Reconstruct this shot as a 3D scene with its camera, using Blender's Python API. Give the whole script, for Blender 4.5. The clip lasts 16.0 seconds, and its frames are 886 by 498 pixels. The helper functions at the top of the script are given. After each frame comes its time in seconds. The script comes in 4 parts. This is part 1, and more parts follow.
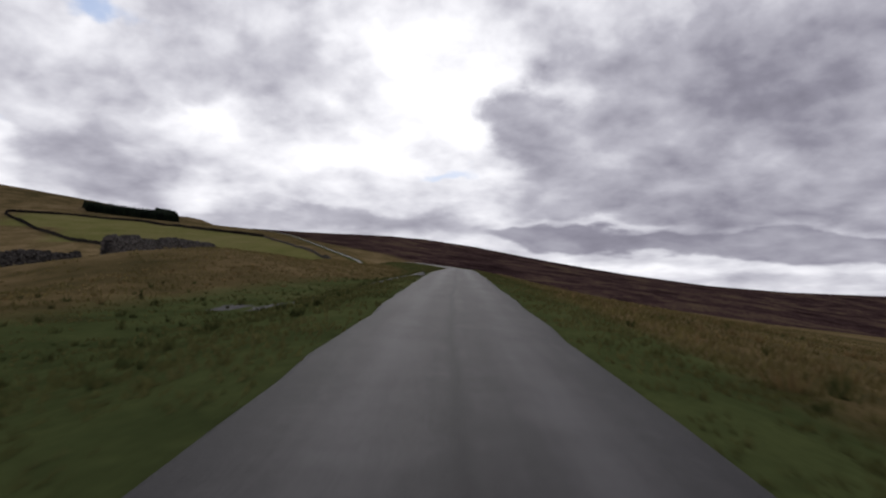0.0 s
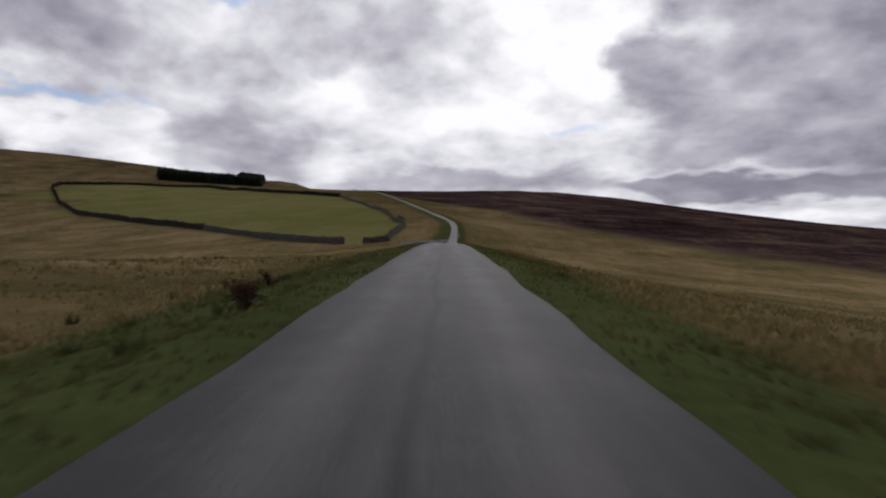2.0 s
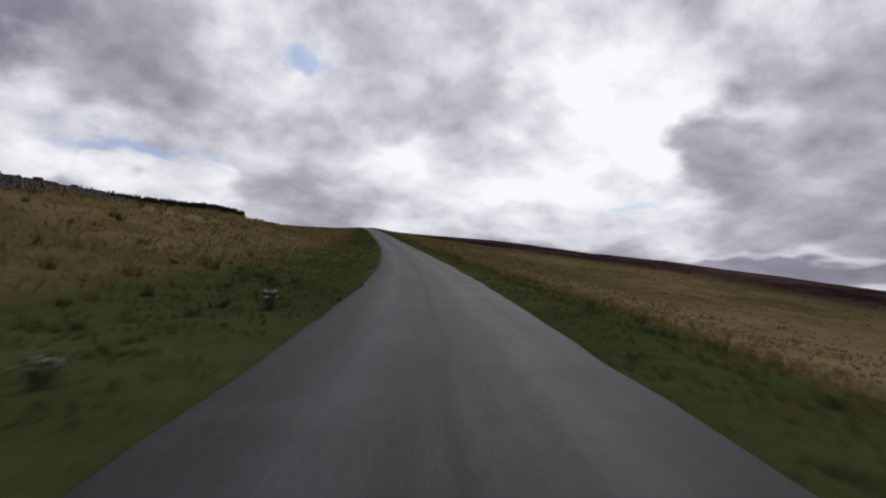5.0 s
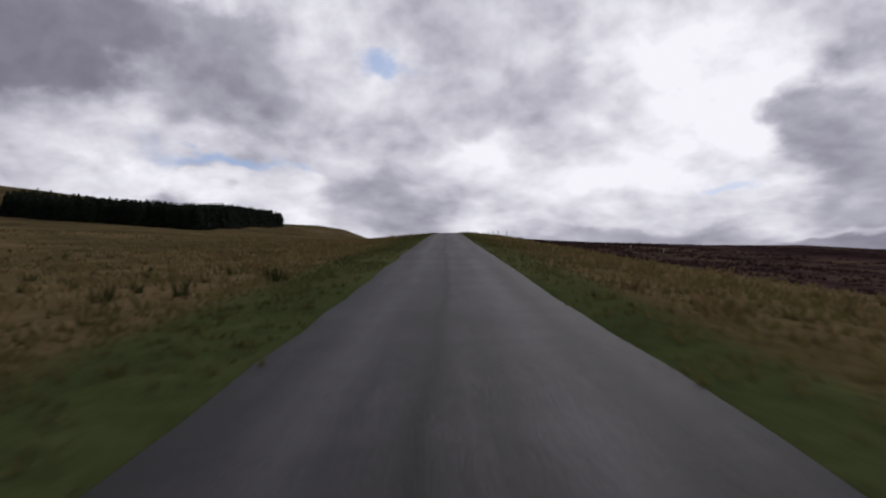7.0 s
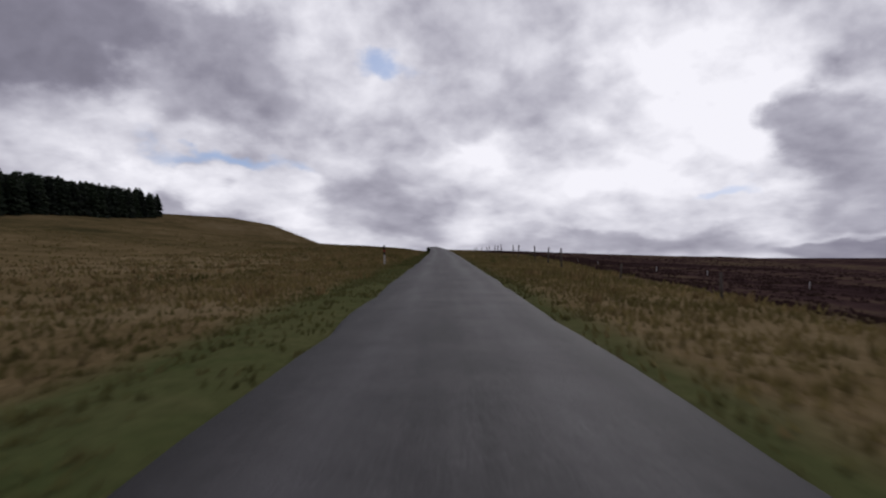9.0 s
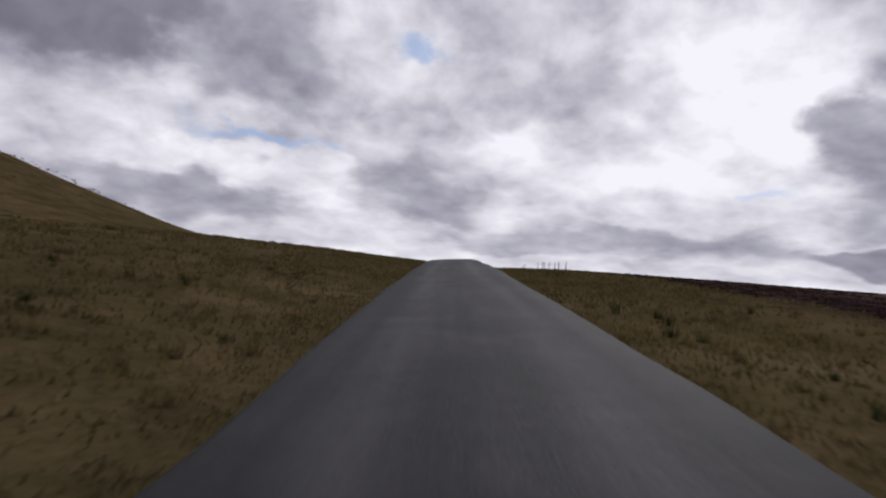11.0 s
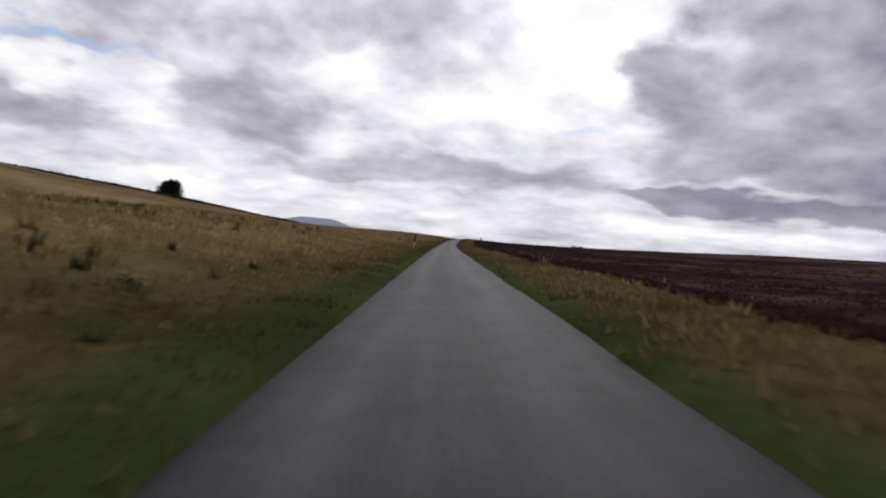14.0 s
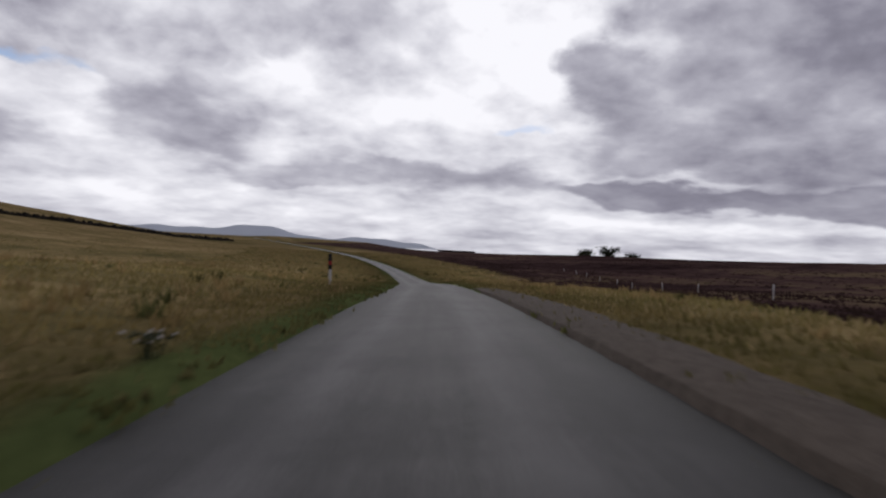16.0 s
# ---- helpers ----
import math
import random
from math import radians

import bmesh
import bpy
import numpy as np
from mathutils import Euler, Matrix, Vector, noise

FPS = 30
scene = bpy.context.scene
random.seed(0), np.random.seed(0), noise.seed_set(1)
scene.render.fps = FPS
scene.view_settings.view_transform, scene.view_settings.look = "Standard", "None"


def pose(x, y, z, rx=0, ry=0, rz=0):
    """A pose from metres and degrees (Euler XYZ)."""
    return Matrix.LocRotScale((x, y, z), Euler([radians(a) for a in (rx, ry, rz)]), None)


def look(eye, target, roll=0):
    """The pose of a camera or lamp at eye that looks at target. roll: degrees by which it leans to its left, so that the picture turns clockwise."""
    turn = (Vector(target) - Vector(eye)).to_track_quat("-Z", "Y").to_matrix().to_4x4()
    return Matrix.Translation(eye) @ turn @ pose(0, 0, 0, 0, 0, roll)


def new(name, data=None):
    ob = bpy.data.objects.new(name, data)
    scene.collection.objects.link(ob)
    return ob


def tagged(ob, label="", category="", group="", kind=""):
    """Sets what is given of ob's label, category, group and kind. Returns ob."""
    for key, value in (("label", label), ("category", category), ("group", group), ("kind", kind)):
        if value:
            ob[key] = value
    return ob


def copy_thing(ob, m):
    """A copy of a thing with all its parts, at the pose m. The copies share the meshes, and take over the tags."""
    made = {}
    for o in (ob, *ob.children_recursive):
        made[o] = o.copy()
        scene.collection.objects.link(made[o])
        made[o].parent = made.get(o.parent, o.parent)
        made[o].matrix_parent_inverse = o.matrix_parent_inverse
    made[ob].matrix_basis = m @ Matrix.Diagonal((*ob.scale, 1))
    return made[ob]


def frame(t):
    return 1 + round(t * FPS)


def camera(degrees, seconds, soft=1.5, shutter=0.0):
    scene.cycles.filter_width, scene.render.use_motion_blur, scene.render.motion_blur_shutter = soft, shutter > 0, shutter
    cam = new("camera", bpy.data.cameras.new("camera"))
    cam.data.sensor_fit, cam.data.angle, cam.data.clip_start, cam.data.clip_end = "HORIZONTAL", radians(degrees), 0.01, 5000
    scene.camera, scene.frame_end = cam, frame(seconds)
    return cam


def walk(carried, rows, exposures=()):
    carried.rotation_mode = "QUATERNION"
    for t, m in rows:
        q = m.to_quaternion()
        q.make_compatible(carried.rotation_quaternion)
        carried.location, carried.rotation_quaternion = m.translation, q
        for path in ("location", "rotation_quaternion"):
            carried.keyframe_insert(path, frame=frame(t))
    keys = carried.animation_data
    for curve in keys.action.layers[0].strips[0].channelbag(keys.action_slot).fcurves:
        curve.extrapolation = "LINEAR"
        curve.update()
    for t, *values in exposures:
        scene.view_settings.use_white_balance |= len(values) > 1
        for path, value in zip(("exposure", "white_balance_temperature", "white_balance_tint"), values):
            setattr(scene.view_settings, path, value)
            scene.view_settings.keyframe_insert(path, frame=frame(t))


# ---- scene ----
# A moorland lane driven at many times life speed. The place is built small (about a quarter of life size),
# so that the camera stays within a sensible speed; sizes keep their true proportions to each other.
cam = camera(66.0, 16.0, soft=2.2, shutter=0.035)

# seconds, x, y, z, yaw, pitch, roll
ROWS = [
    (0, -0.03, 0, 0.3, -11.38, 3.06, -1.17),
    (0.5, 3.83, 17.35, 1.02, -14.09, 1.96, -0.1),
    (1, 7.43, 34.77, 1.51, -9.72, 2.37, -1.18),
    (1.5, 9.42, 52.42, 2.19, -2.65, 3.06, -0.27),
    (2, 9.98, 70.18, 2.92, -0.49, -0.32, 1.22),
    (2.5, 10.24, 87.97, 3.27, -1.1, -0.7, 5.23),
    (3, 10.58, 105.76, 3.31, -1.21, -0.65, 4.16),
    (3.5, 11.07, 123.55, 3.38, -2.1, -2.31, 3.15),
    (4, 11.67, 141.33, 4.02, -2, 3.46, 2.71),
    (4.5, 12.2, 159.04, 5.46, -1.98, 4.79, 1.85),
    (5, 11.76, 176.73, 7.04, 3.84, 5.35, -2.39),
    (5.2, 10.96, 183.76, 7.75, 10, 6.2, -1.2),
    (5.5, 9.22, 194.22, 8.98, 10.6, 6.07, -0.81),
    (6, 5.85, 211.57, 11.25, 11.43, 5.8, -0.26),
    (6.5, 2.34, 228.9, 13.54, 11.57, 5.3, -0.04),
    (7, -1.17, 246.25, 15.76, 11.31, 4.8, 0.06),
    (7.3, -3.22, 256.67, 17.05, 11.1, 4.5, 0.1),
    (7.5, -4.55, 263.63, 17.9, 10.44, 4.75, 0.18),
    (8, -7.83, 281.04, 19.82, 10.86, 4.7, -0.34),
    (8.5, -11.19, 298.44, 21.49, 10.9, 4.38, -0.61),
    (9, -14.57, 315.83, 23.12, 11, 4.89, -0.55),
    (9.2, -15.94, 322.77, 23.77, 11.1, 5.3, 0),
    (9.5, -18.02, 333.19, 24.75, 11.44, 5.13, -0.51),
    (10, -21.64, 350.52, 26.38, 12.03, 4.8, -1.49),
    (10.5, -25.44, 367.83, 28.05, 12.67, 4.3, -2.91),
    (11, -29.4, 385.11, 29.67, 13.09, 3.74, -4),
    (11.3, -31.79, 395.49, 30.46, 13.3, 3.4, -4.6),
    (11.5, -33.3, 402.44, 30.83, 11.26, 1.74, -3.91),
    (12, -36.75, 419.87, 31.4, 11.16, 1.52, -4.22),
    (12.5, -39.64, 437.42, 31.88, 8.01, 0.32, -3.13),
    (13, -41.27, 455.13, 31.78, 3.15, -1.21, -2.69),
    (13.5, -41.74, 472.92, 31.51, -0.85, -1.73, -4.16),
    (14, -41.57, 490.72, 31.31, -0.82, -1.39, -4.87),
    (14.5, -41.25, 508.51, 31.1, -0.96, -1.15, -3.9),
    (15, -40.72, 526.31, 30.95, -2.11, -0.49, -3.37),
    (15.5, -39.81, 544.08, 31.01, -3.67, -0.55, -3.12),
    (16, -38.42, 561.83, 31.01, -5.4, -0.93, -2.56),
]
walk(cam, [(t, pose(x, y, z, 90 + pitch, roll, yaw)) for t, x, y, z, yaw, pitch, roll in ROWS],
     exposures=[(0.0, 0.02, 6350, 13), (0.5, 0.03, 6350, 13), (1.5, 0.0, 6350, 13), (2.0, -0.06, 6350, 13), (2.5, 0.22, 6350, 13), (3.5, 0.42, 6350, 13),
                (4.0, 0.42, 6350, 13), (4.5, 0.16, 6350, 13), (5.2, -0.16, 6300, 14), (9.2, -0.18, 6250, 16), (12.5, -0.18, 6250, 16),
                (13.5, -0.12, 6250, 15), (14.0, 0.03, 6350, 13), (14.6, 0.05, 6350, 13), (15.3, -0.08, 6300, 14), (16.0, -0.12, 6300, 14)])

# ---------------------------------------------------------------- sky and sun
SUN_AZ, SUN_EL = 8.0, 30.0          # degrees, clockwise from +y


def node(tree, kind, **inputs):
    n = tree.nodes.new(kind)
    for key, value in inputs.items():
        n.inputs[key].default_value = value
    return n


class Maths:
    """Short hand for chains of math nodes."""

    def __init__(self, tree):
        self.tree = tree

    def op(self, what, a, b=0.0, c=0.0):
        n = self.tree.nodes.new("ShaderNodeMath")
        n.operation = what
        for k, v in enumerate((a, b, c)):
            if isinstance(v, (int, float)):
                n.inputs[k].default_value = v
            else:
                self.tree.links.new(v, n.inputs[k])
        return n.outputs[0]

    def ramp(self, value, stops):
        n = self.tree.nodes.new("ShaderNodeValToRGB")
        e = n.color_ramp.elements
        while len(e) < len(stops):
            e.new(0.5)
        for k, (at, colour) in enumerate(stops):
            e[k].position = at
            e[k].color = (*colour, 1)
        self.tree.links.new(value, n.inputs[0])
        return n.outputs[0]

    def mix(self, factor, a, b):
        n = self.tree.nodes.new("ShaderNodeMix")
        n.data_type = "RGBA"
        for k, v in ((0, factor), (6, a), (7, b)):
            if isinstance(v, (int, float)):
                n.inputs[k].default_value = v
            elif isinstance(v, tuple):
                n.inputs[k].default_value = (*v, 1)
            else:
                self.tree.links.new(v, n.inputs[k])
        return n.outputs[2]

    def noise(self, vector, scale, detail=4.0, rough=0.55, distortion=0.0):
        n = node(self.tree, "ShaderNodeTexNoise", Scale=scale, Detail=detail, Roughness=rough, Distortion=distortion)
        if vector is not None:
            self.tree.links.new(vector, n.inputs["Vector"])
        return n.outputs[0]


def make_sky():
    world = bpy.data.worlds.new("overcast_sky")
    scene.world = world
    world.use_nodes = True
    tree = world.node_tree
    tree.nodes.clear()
    m = Maths(tree)
    link = tree.links.new
    coord = tree.nodes.new("ShaderNodeTexCoord")
    split = tree.nodes.new("ShaderNodeSeparateXYZ")
    link(coord.outputs["Generated"], split.inputs[0])
    x, y, z = split.outputs
    # azimuth and elevation in degrees; clouds flatten towards the horizon
    az0 = m.op("MULTIPLY", m.op("ARCTAN2", x, y), 57.2958)
    el0 = m.op("MULTIPLY", m.op("ARCSINE", z), 57.2958)
    up = m.op("MAXIMUM", el0, -2.0)
    sheet = tree.nodes.new("ShaderNodeCombineXYZ")
    link(m.op("MULTIPLY", az0, 0.105), sheet.inputs[0])
    rise = m.op("MULTIPLY", m.op("LOGARITHM", m.op("ADD", up, 4.5), 2.71828), 2.0)
    link(m.op("ADD", rise, m.op("MULTIPLY", up, 0.055)), sheet.inputs[1])
    flat = sheet.outputs[0]

    def moved(dx, dy):
        n = tree.nodes.new("ShaderNodeVectorMath")
        n.operation = "ADD"
        link(flat, n.inputs[0])
        n.inputs[1].default_value = (dx, dy, 4.0)
        return n.outputs[0]

    big = m.noise(flat, 0.8, 6.0, 0.5, 0.2)
    small = m.noise(moved(3.1, 5.2), 1.9, 5.0, 0.46, 0.2)
    puffs = m.noise(moved(1.7, 9.4), 4.6, 4.0, 0.48, 0.25)
    # billowing edges: the cloud outlines are pushed about at several sizes, less near the horizon
    wob_a = m.op("MULTIPLY", m.op("SUBTRACT", m.noise(flat, 1.5, 6.0, 0.5), 0.5), 12.0)
    wob_e = m.op("MULTIPLY", m.op("SUBTRACT", m.noise(moved(7.3, 2.1), 1.7, 6.0, 0.5), 0.5), 9.0)
    calm = m.op("MINIMUM", m.op("MULTIPLY_ADD", m.op("MAXIMUM", el0, 0.0), 0.085, 0.10), 1.0)
    az = m.op("ADD", az0, m.op("MULTIPLY", wob_a, calm))
    el = m.op("ADD", el0, m.op("MULTIPLY", wob_e, calm))

    def bank(a, e, wa, we, tilt=0.0):
        da = m.op("DIVIDE", m.op("SUBTRACT", az, a), wa)
        de = m.op("DIVIDE", m.op("SUBTRACT", m.op("SUBTRACT", el, e), m.op("MULTIPLY", m.op("SUBTRACT", az, a), tilt)), we)
        r2 = m.op("ADD", m.op("MULTIPLY", da, da), m.op("MULTIPLY", de, de))
        return m.op("EXPONENT", m.op("MULTIPLY", r2, -1.0))

    def heap(*banks):
        total = bank(*banks[0])
        for b in banks[1:]:
            total = m.op("ADD", total, bank(*b))
        return total

    def edge(field, lo, hi):
        n = tree.nodes.new("ShaderNodeMapRange")
        n.interpolation_type = "SMOOTHSTEP"
        n.inputs["From Min"].default_value, n.inputs["From Max"].default_value = lo, hi
        link(field, n.inputs["Value"])
        return n.outputs[0]

    grain = m.op("ADD", m.op("MULTIPLY", m.op("SUBTRACT", small, 0.5), 0.66), m.op("MULTIPLY", m.op("SUBTRACT", puffs, 0.5), 0.30))
    swell = m.op("MULTIPLY", m.op("SUBTRACT", big, 0.5), 0.50)

    def over(light, mask, tone, mottle=0.8):
        """Lay a cloud of the given tone over what is behind it."""
        mine = m.op("ADD", tone, m.op("MULTIPLY", m.op("ADD", grain, swell), mottle))
        return m.op("ADD", m.op("MULTIPLY", light, m.op("SUBTRACT", 1.0, mask)), m.op("MULTIPLY", mine, mask))

    # high bright veil, brightest round the hidden sun
    light = m.op("ADD", m.op("ADD", m.op("MULTIPLY", grain, 1.1), m.op("MULTIPLY", swell, 1.1)), 0.67)
    # sky overhead and far to the sides, out of view, darkened to dim the ground
    thick = m.op("MULTIPLY", edge(m.op("ABSOLUTE", m.op("SUBTRACT", az0, 2.0)), 42.0, 95.0), 0.34)
    thick = m.op("ADD", thick, m.op("MULTIPLY", edge(el0, 30.0, 55.0), 0.32))
    light = m.op("SUBTRACT", light, thick)
    for a, e, wa, we, s in ((8, 11.5, 7, 5, 0.36), (8, 21, 7, 6, 0.30), (-3, 10.0, 8, 2.4, 0.22), (14.5, 17, 2.5, 5, 0.24), (-9, 12.3, 5, 1.0, 0.16),
                            (-30, 9.6, 6, 1.6, 0.14), (-28, 17, 9, 3.0, 0.14), (-12, 2.2, 22, 1.7, 0.16), (28, 1.7, 20, 0.6, 0.26)):
        light = m.op("ADD", light, m.op("MULTIPLY", bank(a, e, wa, we), s))
    gaps = m.op("MULTIPLY", edge(heap((-15.0, 19.7, 2.6, 1.5), (-29.0, 11.8, 6.0, 1.0, -0.14), (12.0, 8.7, 3.0, 0.75)), 0.28, 1.0), 0.85)
    # grey sheet above, broken towards the sun
    mask = m.op("MULTIPLY", edge(heap((-3, 17.0, 9, 2.2, 0.03), (-28, 16.5, 7, 3.4), (-9, 24, 7, 3.0), (-32, 21, 9, 2.6)), 0.15, 1.0), 0.8)
    light = over(light, mask, m.op("MULTIPLY_ADD", edge(az0, -27.0, -19.0), 0.38, 0.30))
    # cumulus low on the left, its lit shoulder towards the west
    light = m.op("ADD", light, m.op("MULTIPLY", edge(heap((-23.5, 8.6, 4.0, 2.6, -0.3), (-34, 9.4, 6.5, 2.2)), 0.25, 0.7), 0.15))
    light = over(light, m.op("MULTIPLY", edge(heap((-18.0, 8.6, 5.0, 2.2), (-13.5, 6.6, 4.0, 1.2)), 0.20, 1.1), 0.85), 0.48)
    light = over(light, m.op("MULTIPLY", edge(heap((-35, 6.4, 10, 2.3),), 0.25, 0.95), 0.8), 0.38)
    # long flat bases over the horizon
    light = over(light, m.op("MULTIPLY", edge(heap((4, 5.2, 13, 1.25, -0.03), (-9, 4.4, 6, 0.8)), 0.22, 0.90), 0.75), 0.47)
    # the heavy cloud on the right with its bright rim
    mass = heap((30, 11, 12, 6.0), (34, 19, 14, 6.5), (21, 13.3, 5.5, 2.4), (21, 8.0, 4.5, 2.6), (19.5, 13.6, 4.5, 2.2), (40, 7, 14, 3.0), (50, 16, 16, 8), (27, 6.2, 9, 2.0))
    light = m.op("ADD", light, m.op("MULTIPLY", edge(mass, 0.06, 0.40), 0.12))
    mass_mask = m.op("MULTIPLY", edge(mass, 0.16, 1.35), 0.95)
    light = over(light, mass_mask, m.op("MULTIPLY_ADD", edge(az0, 18.0, 40.0), -0.10, 0.45), 0.95)
    light = m.op("ADD", light, m.op("MULTIPLY", m.op("MULTIPLY", bank(26, 5.2, 6, 0.5, -0.04), mass_mask), 0.30))
    low = edge(heap((31, 3.6, 13, 0.95, -0.045), (44, 3.4, 12, 1.1, -0.04), (19.5, 4.3, 4.0, 0.9)), 0.28, 0.80)
    light = over(light, m.op("MULTIPLY", low, 0.7), 0.22, 0.6)
    # dark corner of cloud to the west
    light = over(light, m.op("MULTIPLY", edge(heap((-41, 20.5, 10, 4.8), (-58, 17, 12, 7)), 0.28, 0.85), 0.9), 0.20, 0.6)
    grey = m.ramp(light, [(0.0, (0.155, 0.150, 0.185)), (0.28, (0.30, 0.292, 0.345)), (0.52, (0.52, 0.515, 0.565)),
                          (0.74, (0.80, 0.80, 0.83)), (1.0, (1.12, 1.12, 1.12))])
    # blue shows through the gaps
    blue = m.op("MULTIPLY", gaps, m.op("SUBTRACT", 1.0, m.op("MULTIPLY", mass_mask, 0.9)))
    sky = tree.nodes.new("ShaderNodeTexSky")
    sky.sky_type = "NISHITA"
    sky.sun_disc = False
    sky.sun_elevation, sky.sun_rotation = radians(SUN_EL), radians(SUN_AZ)
    clear = tree.nodes.new("ShaderNodeVectorMath")
    clear.operation = "SCALE"
    clear.inputs["Scale"].default_value = 0.085
    link(sky.outputs[0], clear.inputs[0])
    clear_blue = m.mix(0.62, clear.outputs[0], (0.36, 0.53, 0.84))
    out_colour = m.mix(blue, grey, clear_blue)
    back = tree.nodes.new("ShaderNodeBackground")
    back.inputs["Strength"].default_value = 0.92
    link(out_colour, back.inputs["Color"])
    out = tree.nodes.new("ShaderNodeOutputWorld")
    link(back.outputs[0], out.inputs["Surface"])


make_sky()
sun = new("sun", bpy.data.lights.new("sun", "SUN"))
sun.data.energy, sun.data.angle, sun.data.color = 0.5, radians(25), (1.0, 0.96, 0.9)
sun.matrix_world = look((0, 0, 60), (-60 * math.sin(radians(SUN_AZ)), -60 * math.cos(radians(SUN_AZ)), 60 - 60 * math.tan(radians(SUN_EL))))

# ---------------------------------------------------------------- materials


def material(name, rough=0.9, spec=0.3):
    mat = bpy.data.materials.new(name)
    mat.use_nodes = True
    tree = mat.node_tree
    bsdf = tree.nodes["Principled BSDF"]
    bsdf.inputs["Roughness"].default_value = rough
    bsdf.inputs["Specular IOR Level"].default_value = spec
    return mat, tree, bsdf, Maths(tree)


def bumped(tree, m, bsdf, height, strength, distance):
    b = node(tree, "ShaderNodeBump", Strength=strength, Distance=distance)
    tree.links.new(height, b.inputs["Height"])
    tree.links.new(b.outputs[0], bsdf.inputs["Normal"])


def attribute(tree, name):
    a = tree.nodes.new("ShaderNodeAttribute")
    a.attribute_name = name
    return a


def ground_material():
    mat, tree, bsdf, m = material("moor_ground", 1.0, 0.0)
    pos = tree.nodes.new("ShaderNodeNewGeometry").outputs["Position"]
    cover = attribute(tree, "cover")          # r heather, g pasture, b green verge
    split = tree.nodes.new("ShaderNodeSeparateColor")
    tree.links.new(cover.outputs["Color"], split.inputs[0])
    broad = m.noise(pos, 0.11, 5, 0.6)
    mid = m.noise(pos, 0.9, 5, 0.62)
    fine = m.noise(pos, 9.0, 4, 0.65)
    tufts = m.noise(pos, 34.0, 3, 0.6)
    vast = m.noise(pos, 0.03, 5, 0.62, 0.6)
    mixn = m.op("ADD", m.op("MULTIPLY", broad, 0.32), m.op("ADD", m.op("MULTIPLY", mid, 0.25), m.op("MULTIPLY", fine, 0.13)))
    mixn = m.op("ADD", mixn, m.op("MULTIPLY", vast, 0.30))
    mixn = m.op("MULTIPLY_ADD", m.op("SUBTRACT", mixn, 0.5), 1.45, 0.5)
    moor = m.ramp(mixn, [(0.34, (0.062, 0.058, 0.025)), (0.45, (0.122, 0.096, 0.042)), (0.54, (0.190, 0.140, 0.066)), (0.66, (0.265, 0.204, 0.108))])
    heath = m.ramp(mixn, [(0.38, (0.020, 0.012, 0.012)), (0.46, (0.046, 0.028, 0.027)), (0.53, (0.080, 0.050, 0.043)), (0.61, (0.135, 0.100, 0.058))])
    field = m.ramp(mixn, [(0.32, (0.115, 0.130, 0.036)), (0.5, (0.185, 0.180, 0.060)), (0.68, (0.240, 0.210, 0.092))])
    verge = m.ramp(mixn, [(0.35, (0.044, 0.058, 0.021)), (0.5, (0.084, 0.102, 0.036)), (0.65, (0.144, 0.142, 0.060))])

    pale = tree.nodes.new("ShaderNodeVectorMath")
    pale.operation = "SCALE"
    tree.links.new(moor, pale.inputs[0])
    tree.links.new(attribute(tree, "bleach").outputs["Fac"], pale.inputs["Scale"])
    moor = pale.outputs[0]

    def ragged(value, amount, slope=3.0):
        v = m.op("ADD", value, m.op("MULTIPLY", m.op("SUBTRACT", m.op("ADD", m.op("MULTIPLY", mid, 0.6), m.op("MULTIPLY", broad, 0.4)), 0.5), amount))
        return m.op("MINIMUM", m.op("MAXIMUM", m.op("MULTIPLY_ADD", m.op("SUBTRACT", v, 0.5), slope, 0.5), 0.0), 1.0)

    colour = m.mix(ragged(split.outputs[1], 0.5), moor, field)
    colour = m.mix(ragged(split.outputs[0], 1.5, 2.0), colour, heath)
    colour = m.mix(ragged(split.outputs[2], 1.8, 2.0), colour, verge)
    shade = m.op("MULTIPLY_ADD", tufts, 0.8, 0.74)
    dark = tree.nodes.new("ShaderNodeVectorMath")
    dark.operation = "SCALE"
    tree.links.new(colour, dark.inputs[0])
    tree.links.new(shade, dark.inputs["Scale"])
    tree.links.new(dark.outputs[0], bsdf.inputs["Base Color"])
    h = m.op("ADD", m.op("MULTIPLY", tufts, 0.3), m.op("ADD", fine, m.op("MULTIPLY", mid, 2.0)))
    bumped(tree, m, bsdf, h, 0.35, 0.05)
    return mat


